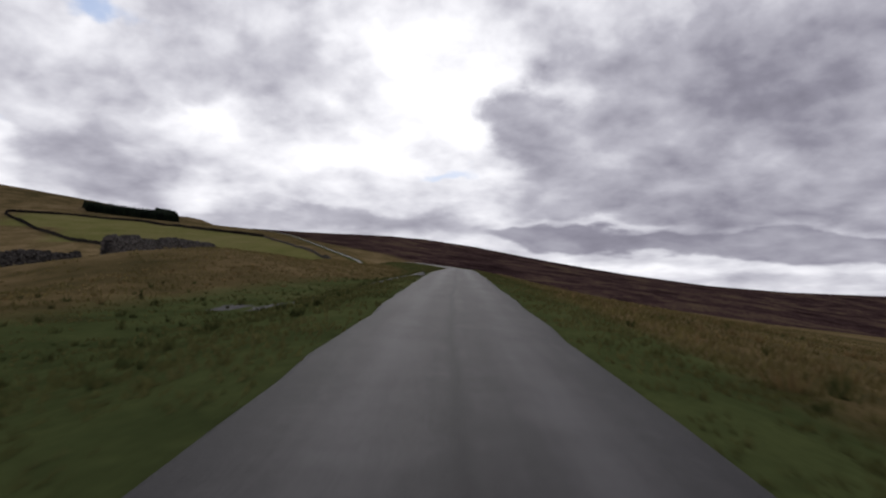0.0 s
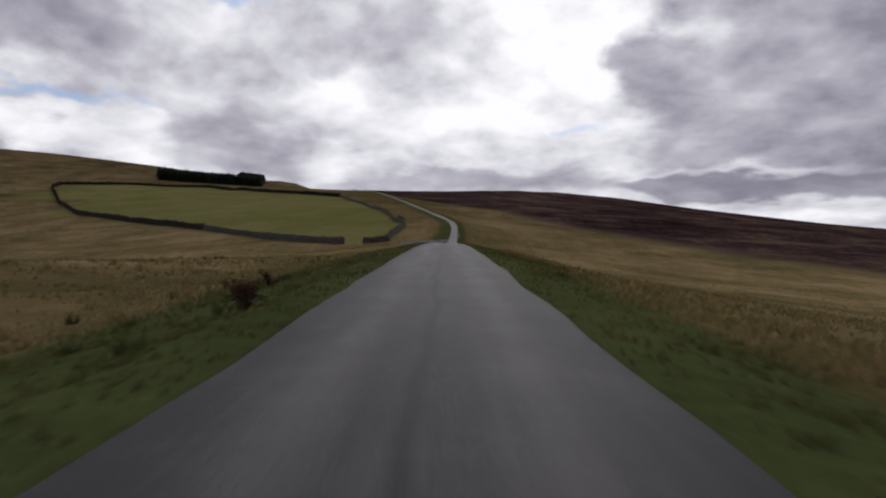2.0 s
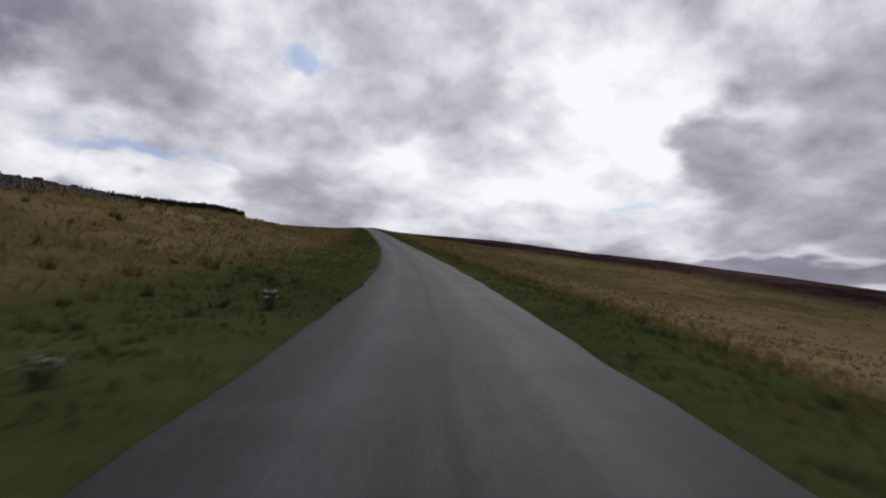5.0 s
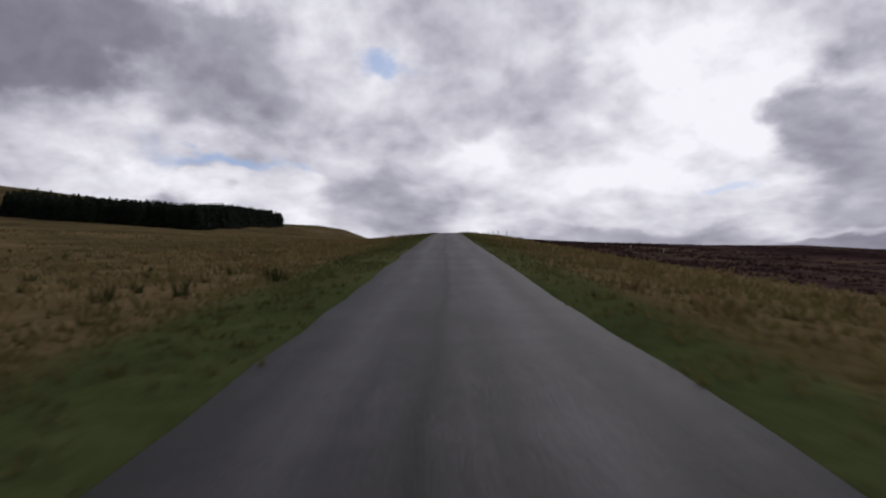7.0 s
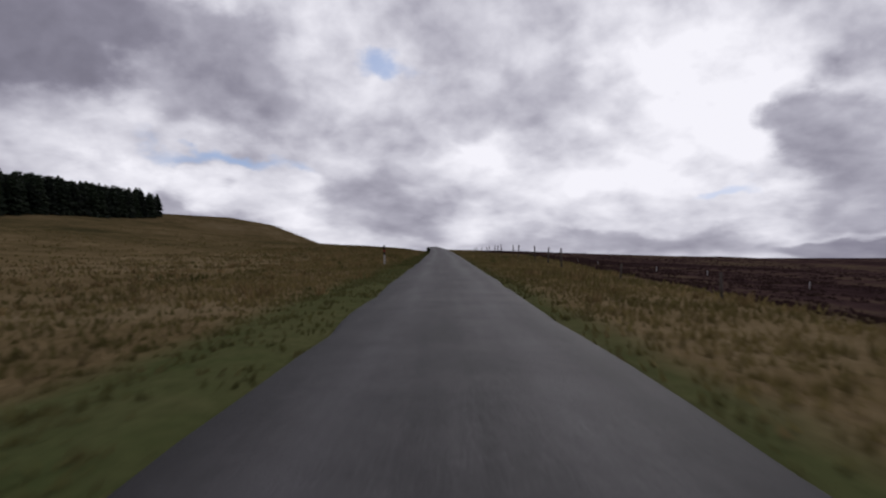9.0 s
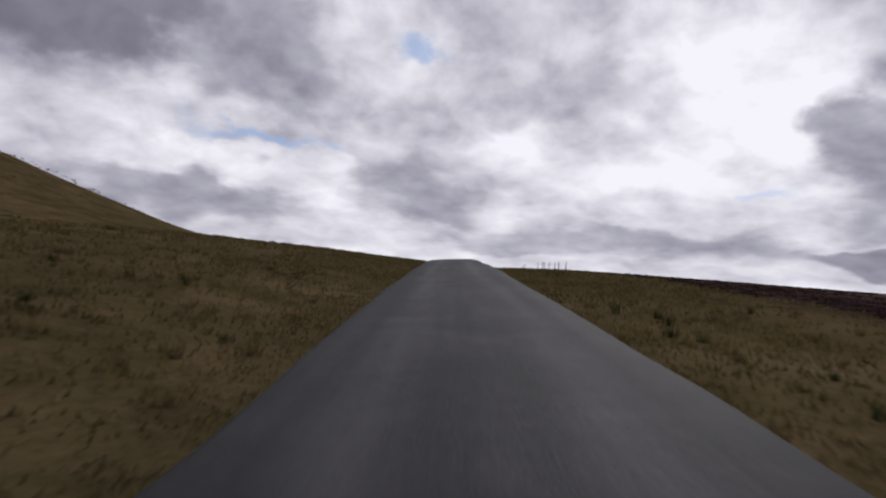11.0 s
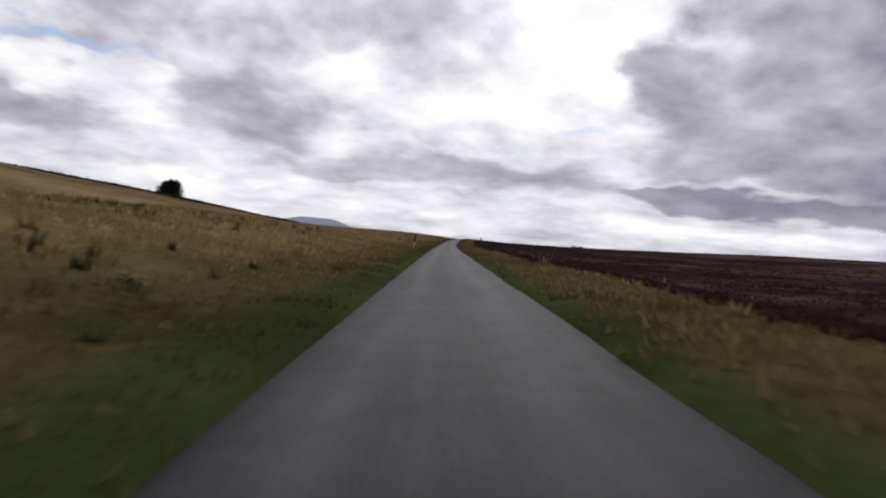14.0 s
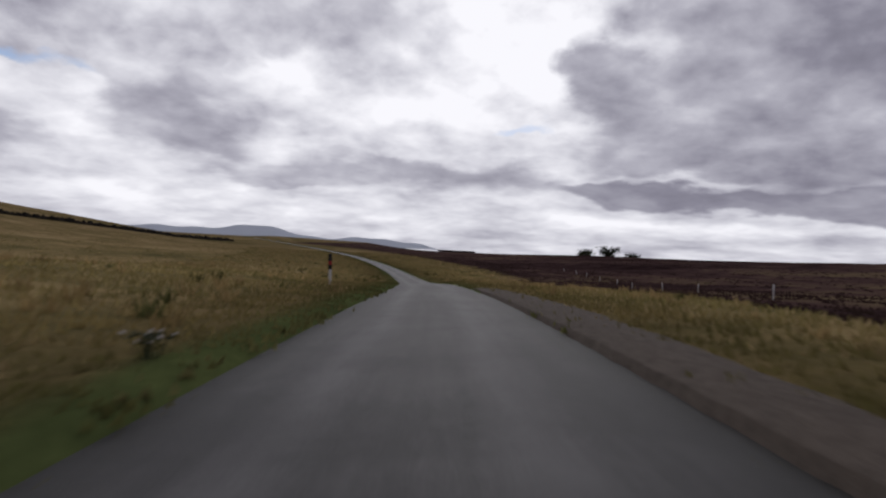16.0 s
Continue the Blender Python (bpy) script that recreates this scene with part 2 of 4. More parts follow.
def road_material():
    mat, tree, bsdf, m = material("worn_asphalt", 0.70, 0.30)
    pos = tree.nodes.new("ShaderNodeNewGeometry").outputs["Position"]
    across = attribute(tree, "across").outputs["Fac"]      # metres from the crown, right positive
    along = tree.nodes.new("ShaderNodeCombineXYZ")
    split = tree.nodes.new("ShaderNodeSeparateXYZ")
    tree.links.new(pos, split.inputs[0])
    tree.links.new(m.op("MULTIPLY", split.outputs[1], 0.12), along.inputs[1])
    tree.links.new(m.op("MULTIPLY", across, 2.4), along.inputs[0])
    streak = m.noise(along.outputs[0], 3.2, 5, 0.6)
    stain = m.noise(pos, 0.7, 5, 0.62)
    grain = m.noise(pos, 160.0, 3, 0.7)
    chips = m.noise(pos, 38.0, 4, 0.7)
    wob = m.op("MULTIPLY", m.op("SUBTRACT", m.noise(pos, 0.3, 5, 0.62), 0.5), 0.24)
    u = m.op("ADD", across, wob)

    def stripe(at, width):
        d = m.op("DIVIDE", m.op("SUBTRACT", u, at), width)
        return m.op("EXPONENT", m.op("MULTIPLY", m.op("MULTIPLY", d, d), -1.0))

    tone = m.op("ADD", m.op("MULTIPLY", streak, 0.55), m.op("ADD", m.op("MULTIPLY", stain, 0.35), m.op("MULTIPLY", chips, 0.20)))
    patch = m.noise(pos, 2.6, 5, 0.65, 0.4)
    tone = m.op("ADD", tone, m.op("MULTIPLY", m.op("SUBTRACT", patch, 0.5), 0.45))
    colour = m.ramp(tone, [(0.36, (0.014, 0.0134, 0.0132)), (0.54, (0.034, 0.0323, 0.0322)), (0.72, (0.080, 0.0765, 0.074))])
    worn = m.op("MULTIPLY", m.op("ADD", stripe(-0.20, 0.07), stripe(0.19, 0.07)), m.op("MULTIPLY", m.op("MULTIPLY", streak, patch), 2.6))
    colour = m.mix(worn, colour, (0.105, 0.101, 0.100))
    seam = m.op("MULTIPLY", stripe(-0.02, 0.018), m.op("GREATER_THAN", m.noise(pos, 0.06, 2, 0.5), 0.36))
    # the seam ends where the lane was resurfaced
    seam = m.op("MULTIPLY", seam, m.op("MULTIPLY_ADD", m.op("LESS_THAN", split.outputs[1], 282.0), 0.85, 0.15))
    colour = m.mix(m.op("MULTIPLY", seam, 0.95), colour, (0.008, 0.0078, 0.0085))
    edge = m.op("MULTIPLY", m.op("POWER", m.op("MULTIPLY", m.op("ABSOLUTE", across), 2.35), 5.0), 0.85)
    colour = m.mix(m.op("MINIMUM", m.op("MULTIPLY", edge, m.op("MULTIPLY", stain, 1.9)), 0.8), colour, (0.018, 0.017, 0.014))
    tree.links.new(colour, bsdf.inputs["Base Color"])
    bumped(tree, m, bsdf, m.op("ADD", grain, m.op("MULTIPLY", chips, 1.5)), 0.5, 0.004)
    return mat


def noisy_material(name, dark, light, scale, rough=0.9, spec=0.2, bump=0.4, distance=0.01, random=0.0):
    mat, tree, bsdf, m = material(name, rough, spec)
    pos = tree.nodes.new("ShaderNodeTexCoord").outputs["Object"]
    tone = m.op("ADD", m.op("MULTIPLY", m.noise(pos, scale, 5, 0.65), 0.6), m.op("MULTIPLY", m.noise(pos, scale * 5.5, 3, 0.65), 0.4))
    if random:
        r = tree.nodes.new("ShaderNodeObjectInfo").outputs["Random"]
        isle = tree.nodes.new("ShaderNodeNewGeometry").outputs["Random Per Island"]
        tone = m.op("ADD", tone, m.op("MULTIPLY", m.op("SUBTRACT", m.op("ADD", r, isle), 1.0), random))
    colour = m.ramp(tone, [(0.3, dark), (0.7, light)])
    tree.links.new(colour, bsdf.inputs["Base Color"])
    bumped(tree, m, bsdf, tone, bump, distance)
    return mat


def blade_material():
    mat, tree, bsdf, m = material("grass_blades", 1.0, 0.0)
    col = attribute(tree, "tint").outputs["Color"]
    isle = tree.nodes.new("ShaderNodeNewGeometry").outputs["Random Per Island"]
    v = tree.nodes.new("ShaderNodeVectorMath")
    v.operation = "SCALE"
    tree.links.new(col, v.inputs[0])
    tree.links.new(m.op("MULTIPLY_ADD", isle, 0.4, 0.8), v.inputs["Scale"])
    tree.links.new(v.outputs[0], bsdf.inputs["Base Color"])
    # thin blades scatter light through one another, so a sward shades softly like the ground it grows on
    geo = tree.nodes.new("ShaderNodeNewGeometry")
    soft = tree.nodes.new("ShaderNodeVectorMath")
    soft.operation = "MULTIPLY_ADD"
    soft.inputs[1].default_value, soft.inputs[2].default_value = (0.35, 0.35, 0.35), (0.0, 0.0, 0.8)
    tree.links.new(geo.outputs["Normal"], soft.inputs[0])
    unit = tree.nodes.new("ShaderNodeVectorMath")
    unit.operation = "NORMALIZE"
    tree.links.new(soft.outputs[0], unit.inputs[0])
    tree.links.new(unit.outputs[0], bsdf.inputs["Normal"])
    through_leaf = tree.nodes.new("ShaderNodeBsdfTranslucent")
    tree.links.new(v.outputs[0], through_leaf.inputs["Color"])
    both = tree.nodes.new("ShaderNodeMixShader")
    both.inputs[0].default_value = 0.45
    tree.links.new(bsdf.outputs[0], both.inputs[1])
    tree.links.new(through_leaf.outputs[0], both.inputs[2])
    tree.links.new(both.outputs[0], tree.nodes["Material Output"].inputs["Surface"])
    return mat


GROUND = ground_material()
ROAD = road_material()
BLADES = blade_material()
STONE = noisy_material("weathered_gritstone", (0.026, 0.024, 0.022), (0.165, 0.150, 0.130), 9.0, 0.92, 0.2, 0.6, 0.01, 0.30)
# darker gritstone tone for the long far walls
DARK_STONE = noisy_material("dark_gritstone", (0.014, 0.013, 0.011), (0.070, 0.062, 0.050), 3.0, 0.95, 0.1, 0.6, 0.01, 0.25)
PALE_WOOD = noisy_material("bleached_timber", (0.22, 0.20, 0.17), (0.46, 0.42, 0.36), 20.0, 0.9, 0.15, 0.4, 0.003)
MORTARLESS = noisy_material("wall_hearting", (0.02, 0.019, 0.018), (0.07, 0.065, 0.06), 12.0)
GRAVEL = noisy_material("pale_gravel", (0.052, 0.042, 0.033), (0.170, 0.138, 0.108), 30.0, 0.95, 0.1, 0.7, 0.01)
TRACK = noisy_material("track_tarmac", (0.014, 0.0135, 0.012), (0.050, 0.047, 0.042), 6.0, 0.85, 0.25, 0.5, 0.004)
TIMBER = noisy_material("grey_timber", (0.06, 0.052, 0.042), (0.17, 0.15, 0.125), 22.0, 0.9, 0.15, 0.4, 0.003)
WHITE = noisy_material("scuffed_white_paint", (0.42, 0.41, 0.37), (0.78, 0.77, 0.73), 25.0, 0.7, 0.3, 0.3, 0.002)
RED = noisy_material("red_reflector", (0.30, 0.018, 0.016), (0.52, 0.035, 0.030), 25.0, 0.45, 0.5, 0.1, 0.001)
BLACK = noisy_material("black_paint", (0.012, 0.011, 0.011), (0.035, 0.033, 0.032), 25.0, 0.7, 0.3, 0.2, 0.002)
BARK = noisy_material("dark_bark", (0.022, 0.018, 0.014), (0.075, 0.062, 0.048), 5.0, 0.95, 0.1, 0.8, 0.03)
NEEDLES = noisy_material("spruce_needles", (0.006, 0.011, 0.006), (0.026, 0.040, 0.018), 1.4, 0.9, 0.15, 0.3, 0.05, 0.35)
LEAVES = noisy_material("dark_leaves", (0.010, 0.016, 0.006), (0.045, 0.055, 0.018), 1.2, 0.85, 0.2, 0.2, 0.03, 0.35)
THISTLE = noisy_material("thistle_leaves", (0.030, 0.042, 0.018), (0.085, 0.095, 0.045), 20.0, 0.85, 0.2, 0.2, 0.003, 0.3)
DOWN = noisy_material("pale_seed_heads", (0.40, 0.36, 0.31), (0.68, 0.64, 0.58), 40.0, 0.95, 0.1, 0.3, 0.003, 0.2)
RUST = noisy_material("rust_brown_seed", (0.040, 0.017, 0.009), (0.115, 0.055, 0.028), 20.0, 0.9, 0.15, 0.2, 0.003, 0.3)
# the pale blue base colour stands in for haze over the far hills
HILLS = noisy_material("far_hills_haze_tint", (0.50, 0.55, 0.61), (0.58, 0.62, 0.67), 0.004, 1.0, 0.0, 0.0, 0.1)

# ---------------------------------------------------------------- the lie of the land
KNOT_Y, KNOT_STEP = -50.0, 10.0
ROAD_X = [-10.1, -8.09, -6.07, -4.06, -2.04, 0, 2.18, 4.47, 6.57, 8.19, 9.2, 9.7, 9.93, 10.08, 10.25, 10.45,
          10.68, 10.97, 11.31, 11.66, 12.01, 12.27, 12.2, 11.48, 10.01, 8.16, 6.2, 4.18, 2.14, 0.1, -1.9, -3.85,
          -5.74, -7.63, -9.55, -11.47, -13.41, -15.36, -17.34, -19.37, -21.47, -23.63, -25.86, -28.14, -30.45, -32.69, -34.75, -36.7,
          -38.47, -39.92, -40.95, -41.53, -41.72, -41.65, -41.51, -41.36, -41.18, -40.93, -40.56, -40.06, -39.4, -38.58, -37.81, -37.46,
          -37.6, -38.15, -39.08, -40.3, -41.95, -43.77, -45.71, -47.95, -50.3, -52.66, -55.01, -57.41, -59.92, -62.48, -65.03, -67.59,
          -70.14, -72.69, -75.08, -77.58, -80.08, -82.58, -85.08, -87.58, -90.08]
ROAD_Z = [-3.3, -2.61, -1.93, -1.25, -0.6, 0, 0.47, 0.79, 1.07, 1.41, 1.81, 2.24, 2.63, 2.89, 2.98, 2.98,
          2.99, 3.01, 3.15, 3.63, 4.41, 5.29, 6.17, 7.1, 8.21, 9.46, 10.78, 12.1, 13.41, 14.69, 15.95, 17.18,
          18.36, 19.43, 20.41, 21.35, 22.3, 23.23, 24.17, 25.11, 26.06, 27.02, 27.98, 28.93, 29.8, 30.45, 30.84, 31.15,
          31.48, 31.66, 31.6, 31.45, 31.29, 31.14, 31.03, 30.93, 30.82, 30.73, 30.7, 30.73, 30.81, 30.79, 30.41, 29.80,
          29.48, 29.3, 29.17, 29.08, 29, 28.93, 28.87, 28.82, 28.79, 28.75, 28.71, 28.67, 28.65, 28.63, 28.6, 28.57,
          28.53, 28.49, 28.46, 28.43, 28.41, 28.38, 28.36, 28.33, 28.31]
CAMBER = [-0.017, -0.018, -0.027, -0.039, -0.064, -0.034, 0.013, 0, 0, 0, 0.026, 0.073, 0.069, 0.067, 0.069, 0.051,
          0.045, 0, 0, 0, 0, 0, 0]
# heights above the lane of the hills beside it: rows outwards from the lane, columns every 50 m along it
LEFT_HILLS = [
    [-1.8, -1.7, -1.6, -1.1, 0, 0.6, -0.4, -0.6, 0, 1, 0.9, 0.8, 0.4, 0.1, 0.1, -0, -0.1, -0.4],
    [-4.9, -4.5, -3.9, -3, -1, 1.2, 1.3, 0.4, 0.9, 3, -1.5, -0, -0, -0, 0.4, 0.4, -0.1, -1],
    [-11.4, -9.7, -7.7, -5.5, -3, -0.9, 0.5, 1.9, 4.1, 9.7, 3.6, 1.7, 2.3, 3.7, 5, 6.6, 4.5, -1.2],
    [-25.3, -20.9, -16.5, -12.1, -7.8, -4, -1.2, 2.4, 5.9, 18.1, 26.4, 17, 12.5, 12.7, 14, 13.5, 10.9, -1],
    [-45, -45, -38.4, -28.4, -17.6, -5.6, 7.8, 22.3, 36.6, 39, 39.4, 39.6, 22.1, 13.3, 14.2, 9, 2.5, -5.9],]
RIGHT_HILLS = [
    [-0.8, -1.1, -1.4, -1.7, -2, -1.8, -1.1, -0.6, -0.6, -0.3, 0.8, 0.4, -0.2, 0.1, 0.1, -0.1, -0.6, -1.2],
    [-2.3, -2.9, -3.4, -3.8, -3.7, -3.1, -1.6, -0.7, -1.4, -1.2, 0.6, 0.4, 0.2, 0.6, 0.5, -0.3, -1.8, -3.7],
    [-5.8, -6.5, -7, -7.1, -6.6, -4.8, -4.4, -5.2, -4.3, -2.2, 0.1, 1.5, 1.7, 2.9, 1.4, -0.8, -4.1, -7.8],
    [-13.7, -14.3, -14.7, -14.4, -13.1, -8.9, -11.1, -13.1, -10.4, -7.4, 3.7, 3.4, 3.1, 0.1, -3.6, -8.2, -12.5, -16.8],
    [-30.2, -31.5, -32.8, -34.2, -35.9, -39.1, -43.5, -41.2, -39.3, -36.8, -38.2, -39, -40.8, -38, -36.5, -36.1, -36.2, -36.9],]


def smooth_knots(values, y, y0, step):
    """Catmull-Rom through evenly spaced knots."""
    v = np.asarray(values, float)
    t = np.clip((np.asarray(y, float) - y0) / step, 0, len(v) - 1.0001)
    i = np.floor(t).astype(int)
    f = t - i
    p0, p1, p2, p3 = v[np.maximum(i - 1, 0)], v[i], v[np.minimum(i + 1, len(v) - 1)], v[np.minimum(i + 2, len(v) - 1)]
    return p1 + 0.5 * f * (p2 - p0 + f * (2 * p0 - 5 * p1 + 4 * p2 - p3 + f * (3 * (p1 - p2) + p3 - p0)))


def lane_x(y):
    return smooth_knots(ROAD_X, y, KNOT_Y, KNOT_STEP)


def lane_z(y):
    return smooth_knots(ROAD_Z, y, KNOT_Y, KNOT_STEP)


def camber(y):
    return smooth_knots(CAMBER, y, KNOT_Y, 40.0)


def bell(x):
    x = np.abs(x)
    return np.where(x < 1, 2 / 3 - x * x + x ** 3 / 2, np.where(x < 2, (2 - np.minimum(x, 2)) ** 3 / 6, 0))


def hills(u, y):
    """Height of the land over the lane, u metres to its right."""
    w = np.clip(np.arcsinh(u / 8.0) / 0.9, -5, 5)
    yy = np.clip((y + 60.0) / 50.0, 0, 17)
    by = [bell(yy - j) for j in range(18)]
    by[0] = by[0] + bell(yy + 1)
    by[17] = by[17] + bell(yy - 18)
    total = np.zeros(np.broadcast(u, y).shape)
    for side, rows in ((-1, LEFT_HILLS), (1, RIGHT_HILLS)):
        for k, row in enumerate(rows, 1):
            bw = bell(w - side * k) + (bell(w - side * 6) if k == 5 else 0)
            total = total + bw * sum(c * b for c, b in zip(row, by))
    return total * (1 - np.exp(-(u / 2.0) ** 2))


def ripple(x, y, scale, seed, waves=7):
    """Cheap rolling noise from a few crossed waves, about -1 to 1."""
    r = np.random.RandomState(seed)
    out = 0
    for k in range(waves):
        a, p, s = r.uniform(0, 6.283), r.uniform(0, 6.283), scale * (1.65 ** (k * 0.55))
        out = out + np.sin((x * np.cos(a) + y * np.sin(a)) * s + p + 1.3 * np.sin((x * np.sin(a) - y * np.cos(a)) * s * 0.7 + p)) / (1 + 0.5 * k)
    return out / 3.2


def step(v, a, b):
    t = np.clip((v - a) / (b - a), 0, 1)
    return t * t * (3 - 2 * t)


def land(u, y):
    """Height of the ground u metres to the right of the lane's crown at y."""
    u, y = np.broadcast_arrays(np.asarray(u, float), np.asarray(y, float))
    x = lane_x(y) + u
    z = lane_z(y) + camber(y) * u * np.exp(-(u / 1.6) ** 2) + hills(u, y)
    d = np.abs(u)
    rough = np.clip((d - 0.5) / 1.5, 0, 1)
    z = z + rough * (0.025 * ripple(x, y, 1.9, 3, 4) + 0.03 * np.clip(d / 6, 0, 1) * ripple(x, y, 0.9, 5, 4))
    z = z + np.clip((d - 6) / 30, 0, 1) * 0.30 * ripple(x, y, 0.16, 8, 5)
    # the verge stands a little above the tarmac, the ground under it a little below
    z = z + np.where(d < 0.40 + 0.09 * np.exp(-((y - 563) / 6.0) ** 4), -0.03, 0.0) + 0.022 * np.exp(-((d - 0.62) / 0.16) ** 2)
    # banks of the cutting before the crest
    z = z + 0.42 * np.exp(-((u - 4.4) / 2.0) ** 2 - ((y - 450) / 12) ** 2) + 0.15 * np.exp(-((u - 2.6) / 1.0) ** 2 - ((y - 338) / 10) ** 2)
    lid = lane_z(437.0) + 0.26 + 0.075 * np.clip((y - 440) / 7, 0, 1) - 0.012 * np.maximum(u - 4, 0)
    z = z - np.where(u > 1.5, np.exp(-((y - 451) / 15) ** 4), 0) * np.maximum(z - lid, 0) * 0.92
    # the bank ends where the moor opens out
    z = z - 0.30 * step(u, 1.2, 3.0) * (1 - step(u, 30.0, 60.0)) * step(y, 452.5, 459.0) * (1 - step(y, 480.0, 540.0))
    z = z + 0.16 * np.exp(-((u + 3.6) / 2.0) ** 2 - ((y - 440) / 8) ** 2)
    # knoll at the foot of the plantation, and the flat-topped scar on the moor beyond it
    z = z + 3.3 * np.exp(-((x + 67) / 13) ** 4 - ((y - 414) / 9.5) ** 2)
    # swell of rough moor beside the first bends
    rise = np.interp(y, [-40, 0, 20, 45, 60, 75, 90, 105, 122], [0.0, 0.9, 1.4, 1.7, 1.7, 1.4, 0.8, 0.25, 0.0])
    z = z + rise * step(-u, 1.5, 9.0) * (1 - step(-u, 22.0, 45.0))
    # bank inside the left-hand bend
    z = z + 0.52 * step(-u, 0.8, 5.0) * (1 - step(-u, 9.0, 17.0)) * np.exp(-((y - 190) / 11) ** 4)
    # mound with the ruined wall on it
    z = z + 1.40 * np.exp(-((x + 10.5) / 9.5) ** 4 - ((y - 31.5) / 12) ** 4)
    z = z + 2.6 * np.exp(-((x + 137) / 13) ** 4 - ((y - 586) / 30) ** 2)
    # hollow below the plantation
    z = z - 1.7 * np.exp(-((x + 68) / 34) ** 2 - ((y - 372) / 40) ** 2)
    far = np.maximum(y - 900, 0)
    return z - 0.012 * far - 0.02 * np.maximum(d - 420, 0)


def land_at(x, y):
    return float(land(x - float(lane_x(y)), y))


def mesh_object(name, verts, faces, mat, smooth=True):
    me = bpy.data.meshes.new(name)
    me.from_pydata(verts, [], faces)
    me.materials.append(mat)
    if smooth:
        me.shade_smooth()
    me.update()
    return new(name, me)


def grid_faces(rows, cols):
    i = np.arange(rows - 1)[:, None] * cols + np.arange(cols - 1)[None, :]
    return np.stack([i, i + 1, i + cols + 1, i + cols], -1).reshape(-1, 4)


def grid_mesh(name, pts, mat, layers=None):
    """A grid of points (rows, columns, 3) as one mesh, with colour or number layers on its points."""
    rows, cols = pts.shape[:2]
    ob = mesh_object(name, pts.reshape(-1, 3).tolist(), grid_faces(rows, cols).tolist(), mat)
    for key, data in (layers or {}).items():
        if data.ndim == 3:
            a = ob.data.attributes.new(key, "FLOAT_COLOR", "POINT")
            rgba = np.concatenate([data.reshape(-1, 3), np.ones((rows * cols, 1))], 1)
            a.data.foreach_set("color", rgba.ravel().astype(np.float32))
        else:
            a = ob.data.attributes.new(key, "FLOAT", "POINT")
            a.data.foreach_set("value", data.ravel().astype(np.float32))
    return ob


# walls of the pasture, x and y
FRONT_WALL = [(-86, 245), (-65, 215), (-47, 199), (-26, 176), (-9, 151.5), (0.4, 139.8)]
LANE_WALL = [(2.6, 138.2), (4.9, 138.8), (4.9, 147), (5.4, 155), (5.7, 161), (5.2, 168.5), (3.9, 172)]
BACK_WALL = [(3.9, 172), (1.9, 184), (-5, 214), (-15, 248), (-47, 281), (-72, 312), (-99, 321), (-122, 312), (-117, 297), (-86, 245)]
PASTURE = FRONT_WALL + LANE_WALL + BACK_WALL


def inside(x, y, corners):
    hit = np.zeros(np.broadcast(x, y).shape, bool)
    for (x0, y0), (x1, y1) in zip(corners, corners[1:] + corners[:1]):
        if y0 != y1:
            hit ^= ((y0 > y) != (y1 > y)) & (x < (x1 - x0) * (y - y0) / (y1 - y0) + x0)
    return hit


def heather(u, y):
    """How far heather has taken the ground: all of the right beyond a line that nears the lane on the climb."""
    edge = np.interp(y, [-50, 60, 110, 160, 200, 222, 232, 242, 256, 265, 300, 400, 440, 451, 458, 520, 560, 566, 600, 900],
                     [320, 210, 85, 36, 23, 20, 14, 8.5, 3.2, 1.9, 1.7, 5, 8, 3.5, 1.15, 1.1, 1.5, 2.4, 5, 14])
    right = step(u, edge * 0.7, edge * 1.45)
    return right


def verge_green(u, y):
    d = np.abs(u)
    wide = np.where(u < 0, np.interp(y, [-20, 15, 35, 60, 100, 125, 170, 250, 300, 440, 570], [7, 4.5, 2.4, 1.9, 1.6, 2.3, 1.6, 0.9, 0.9, 0.6, 0.62]),
                    np.interp(y, [0, 100, 180, 230, 300, 440, 570], [1.0, 0.9, 1.1, 0.65, 0.5, 0.45, 0.5]))
    return 1 - step(d, wide * 0.75, wide * 1.5)


def bleach(u, y):
    """How pale the dead grass stands: olive on the first rise and before the crest, straw on the plateau beyond."""
    along_lane = np.interp(y, [0, 60, 100, 130, 200, 260, 330, 400, 445, 462, 560, 640], [0.95, 1.0, 1.3, 1.55, 1.15, 1.05, 1.0, 0.85, 0.95, 1.8, 1.75, 1.2])
    return 1 + (along_lane - 1) * step(np.abs(u), 0.6, 2.2)


def build_ground():
    half = [0.0, 0.20, 0.38, 0.415, 0.46, 0.54, 0.64, 0.78, 0.95, 1.2, 1.5, 1.85, 2.3, 2.9, 3.6, 4.5, 5.6, 7, 9, 11.5, 15, 19, 25, 32, 42,
            55, 70, 90, 115, 145, 185, 235, 300, 380, 600, 1200, 2500, 4500]
    us = np.array([-v for v in half[:0:-1]] + half)
    ys = np.concatenate([[-1500, -600, -250, -120, -80], np.arange(-60, -12, 1.0), np.arange(-12, 640, 0.5), np.arange(640, 860, 1.0),
                         [880, 910, 950, 1010, 1100, 1250, 1500, 1900, 2500, 3300, 4500]])
    yy, uu = np.meshgrid(ys, us, indexing="ij")
    xx = lane_x(yy) + uu
    zz = land(uu, yy)
    past = inside(xx, yy, PASTURE).astype(float)
    cover = np.stack([heather(uu, yy), past, verge_green(uu, yy) * (1 - past)], -1)
    ob = grid_mesh("ground", np.stack([xx, yy, zz], -1), GROUND, {"cover": cover, "bleach": bleach(uu, yy)})
    return tagged(ob, "rough moor grass, heather and green verges on rolling hills", "ground", kind="structure")


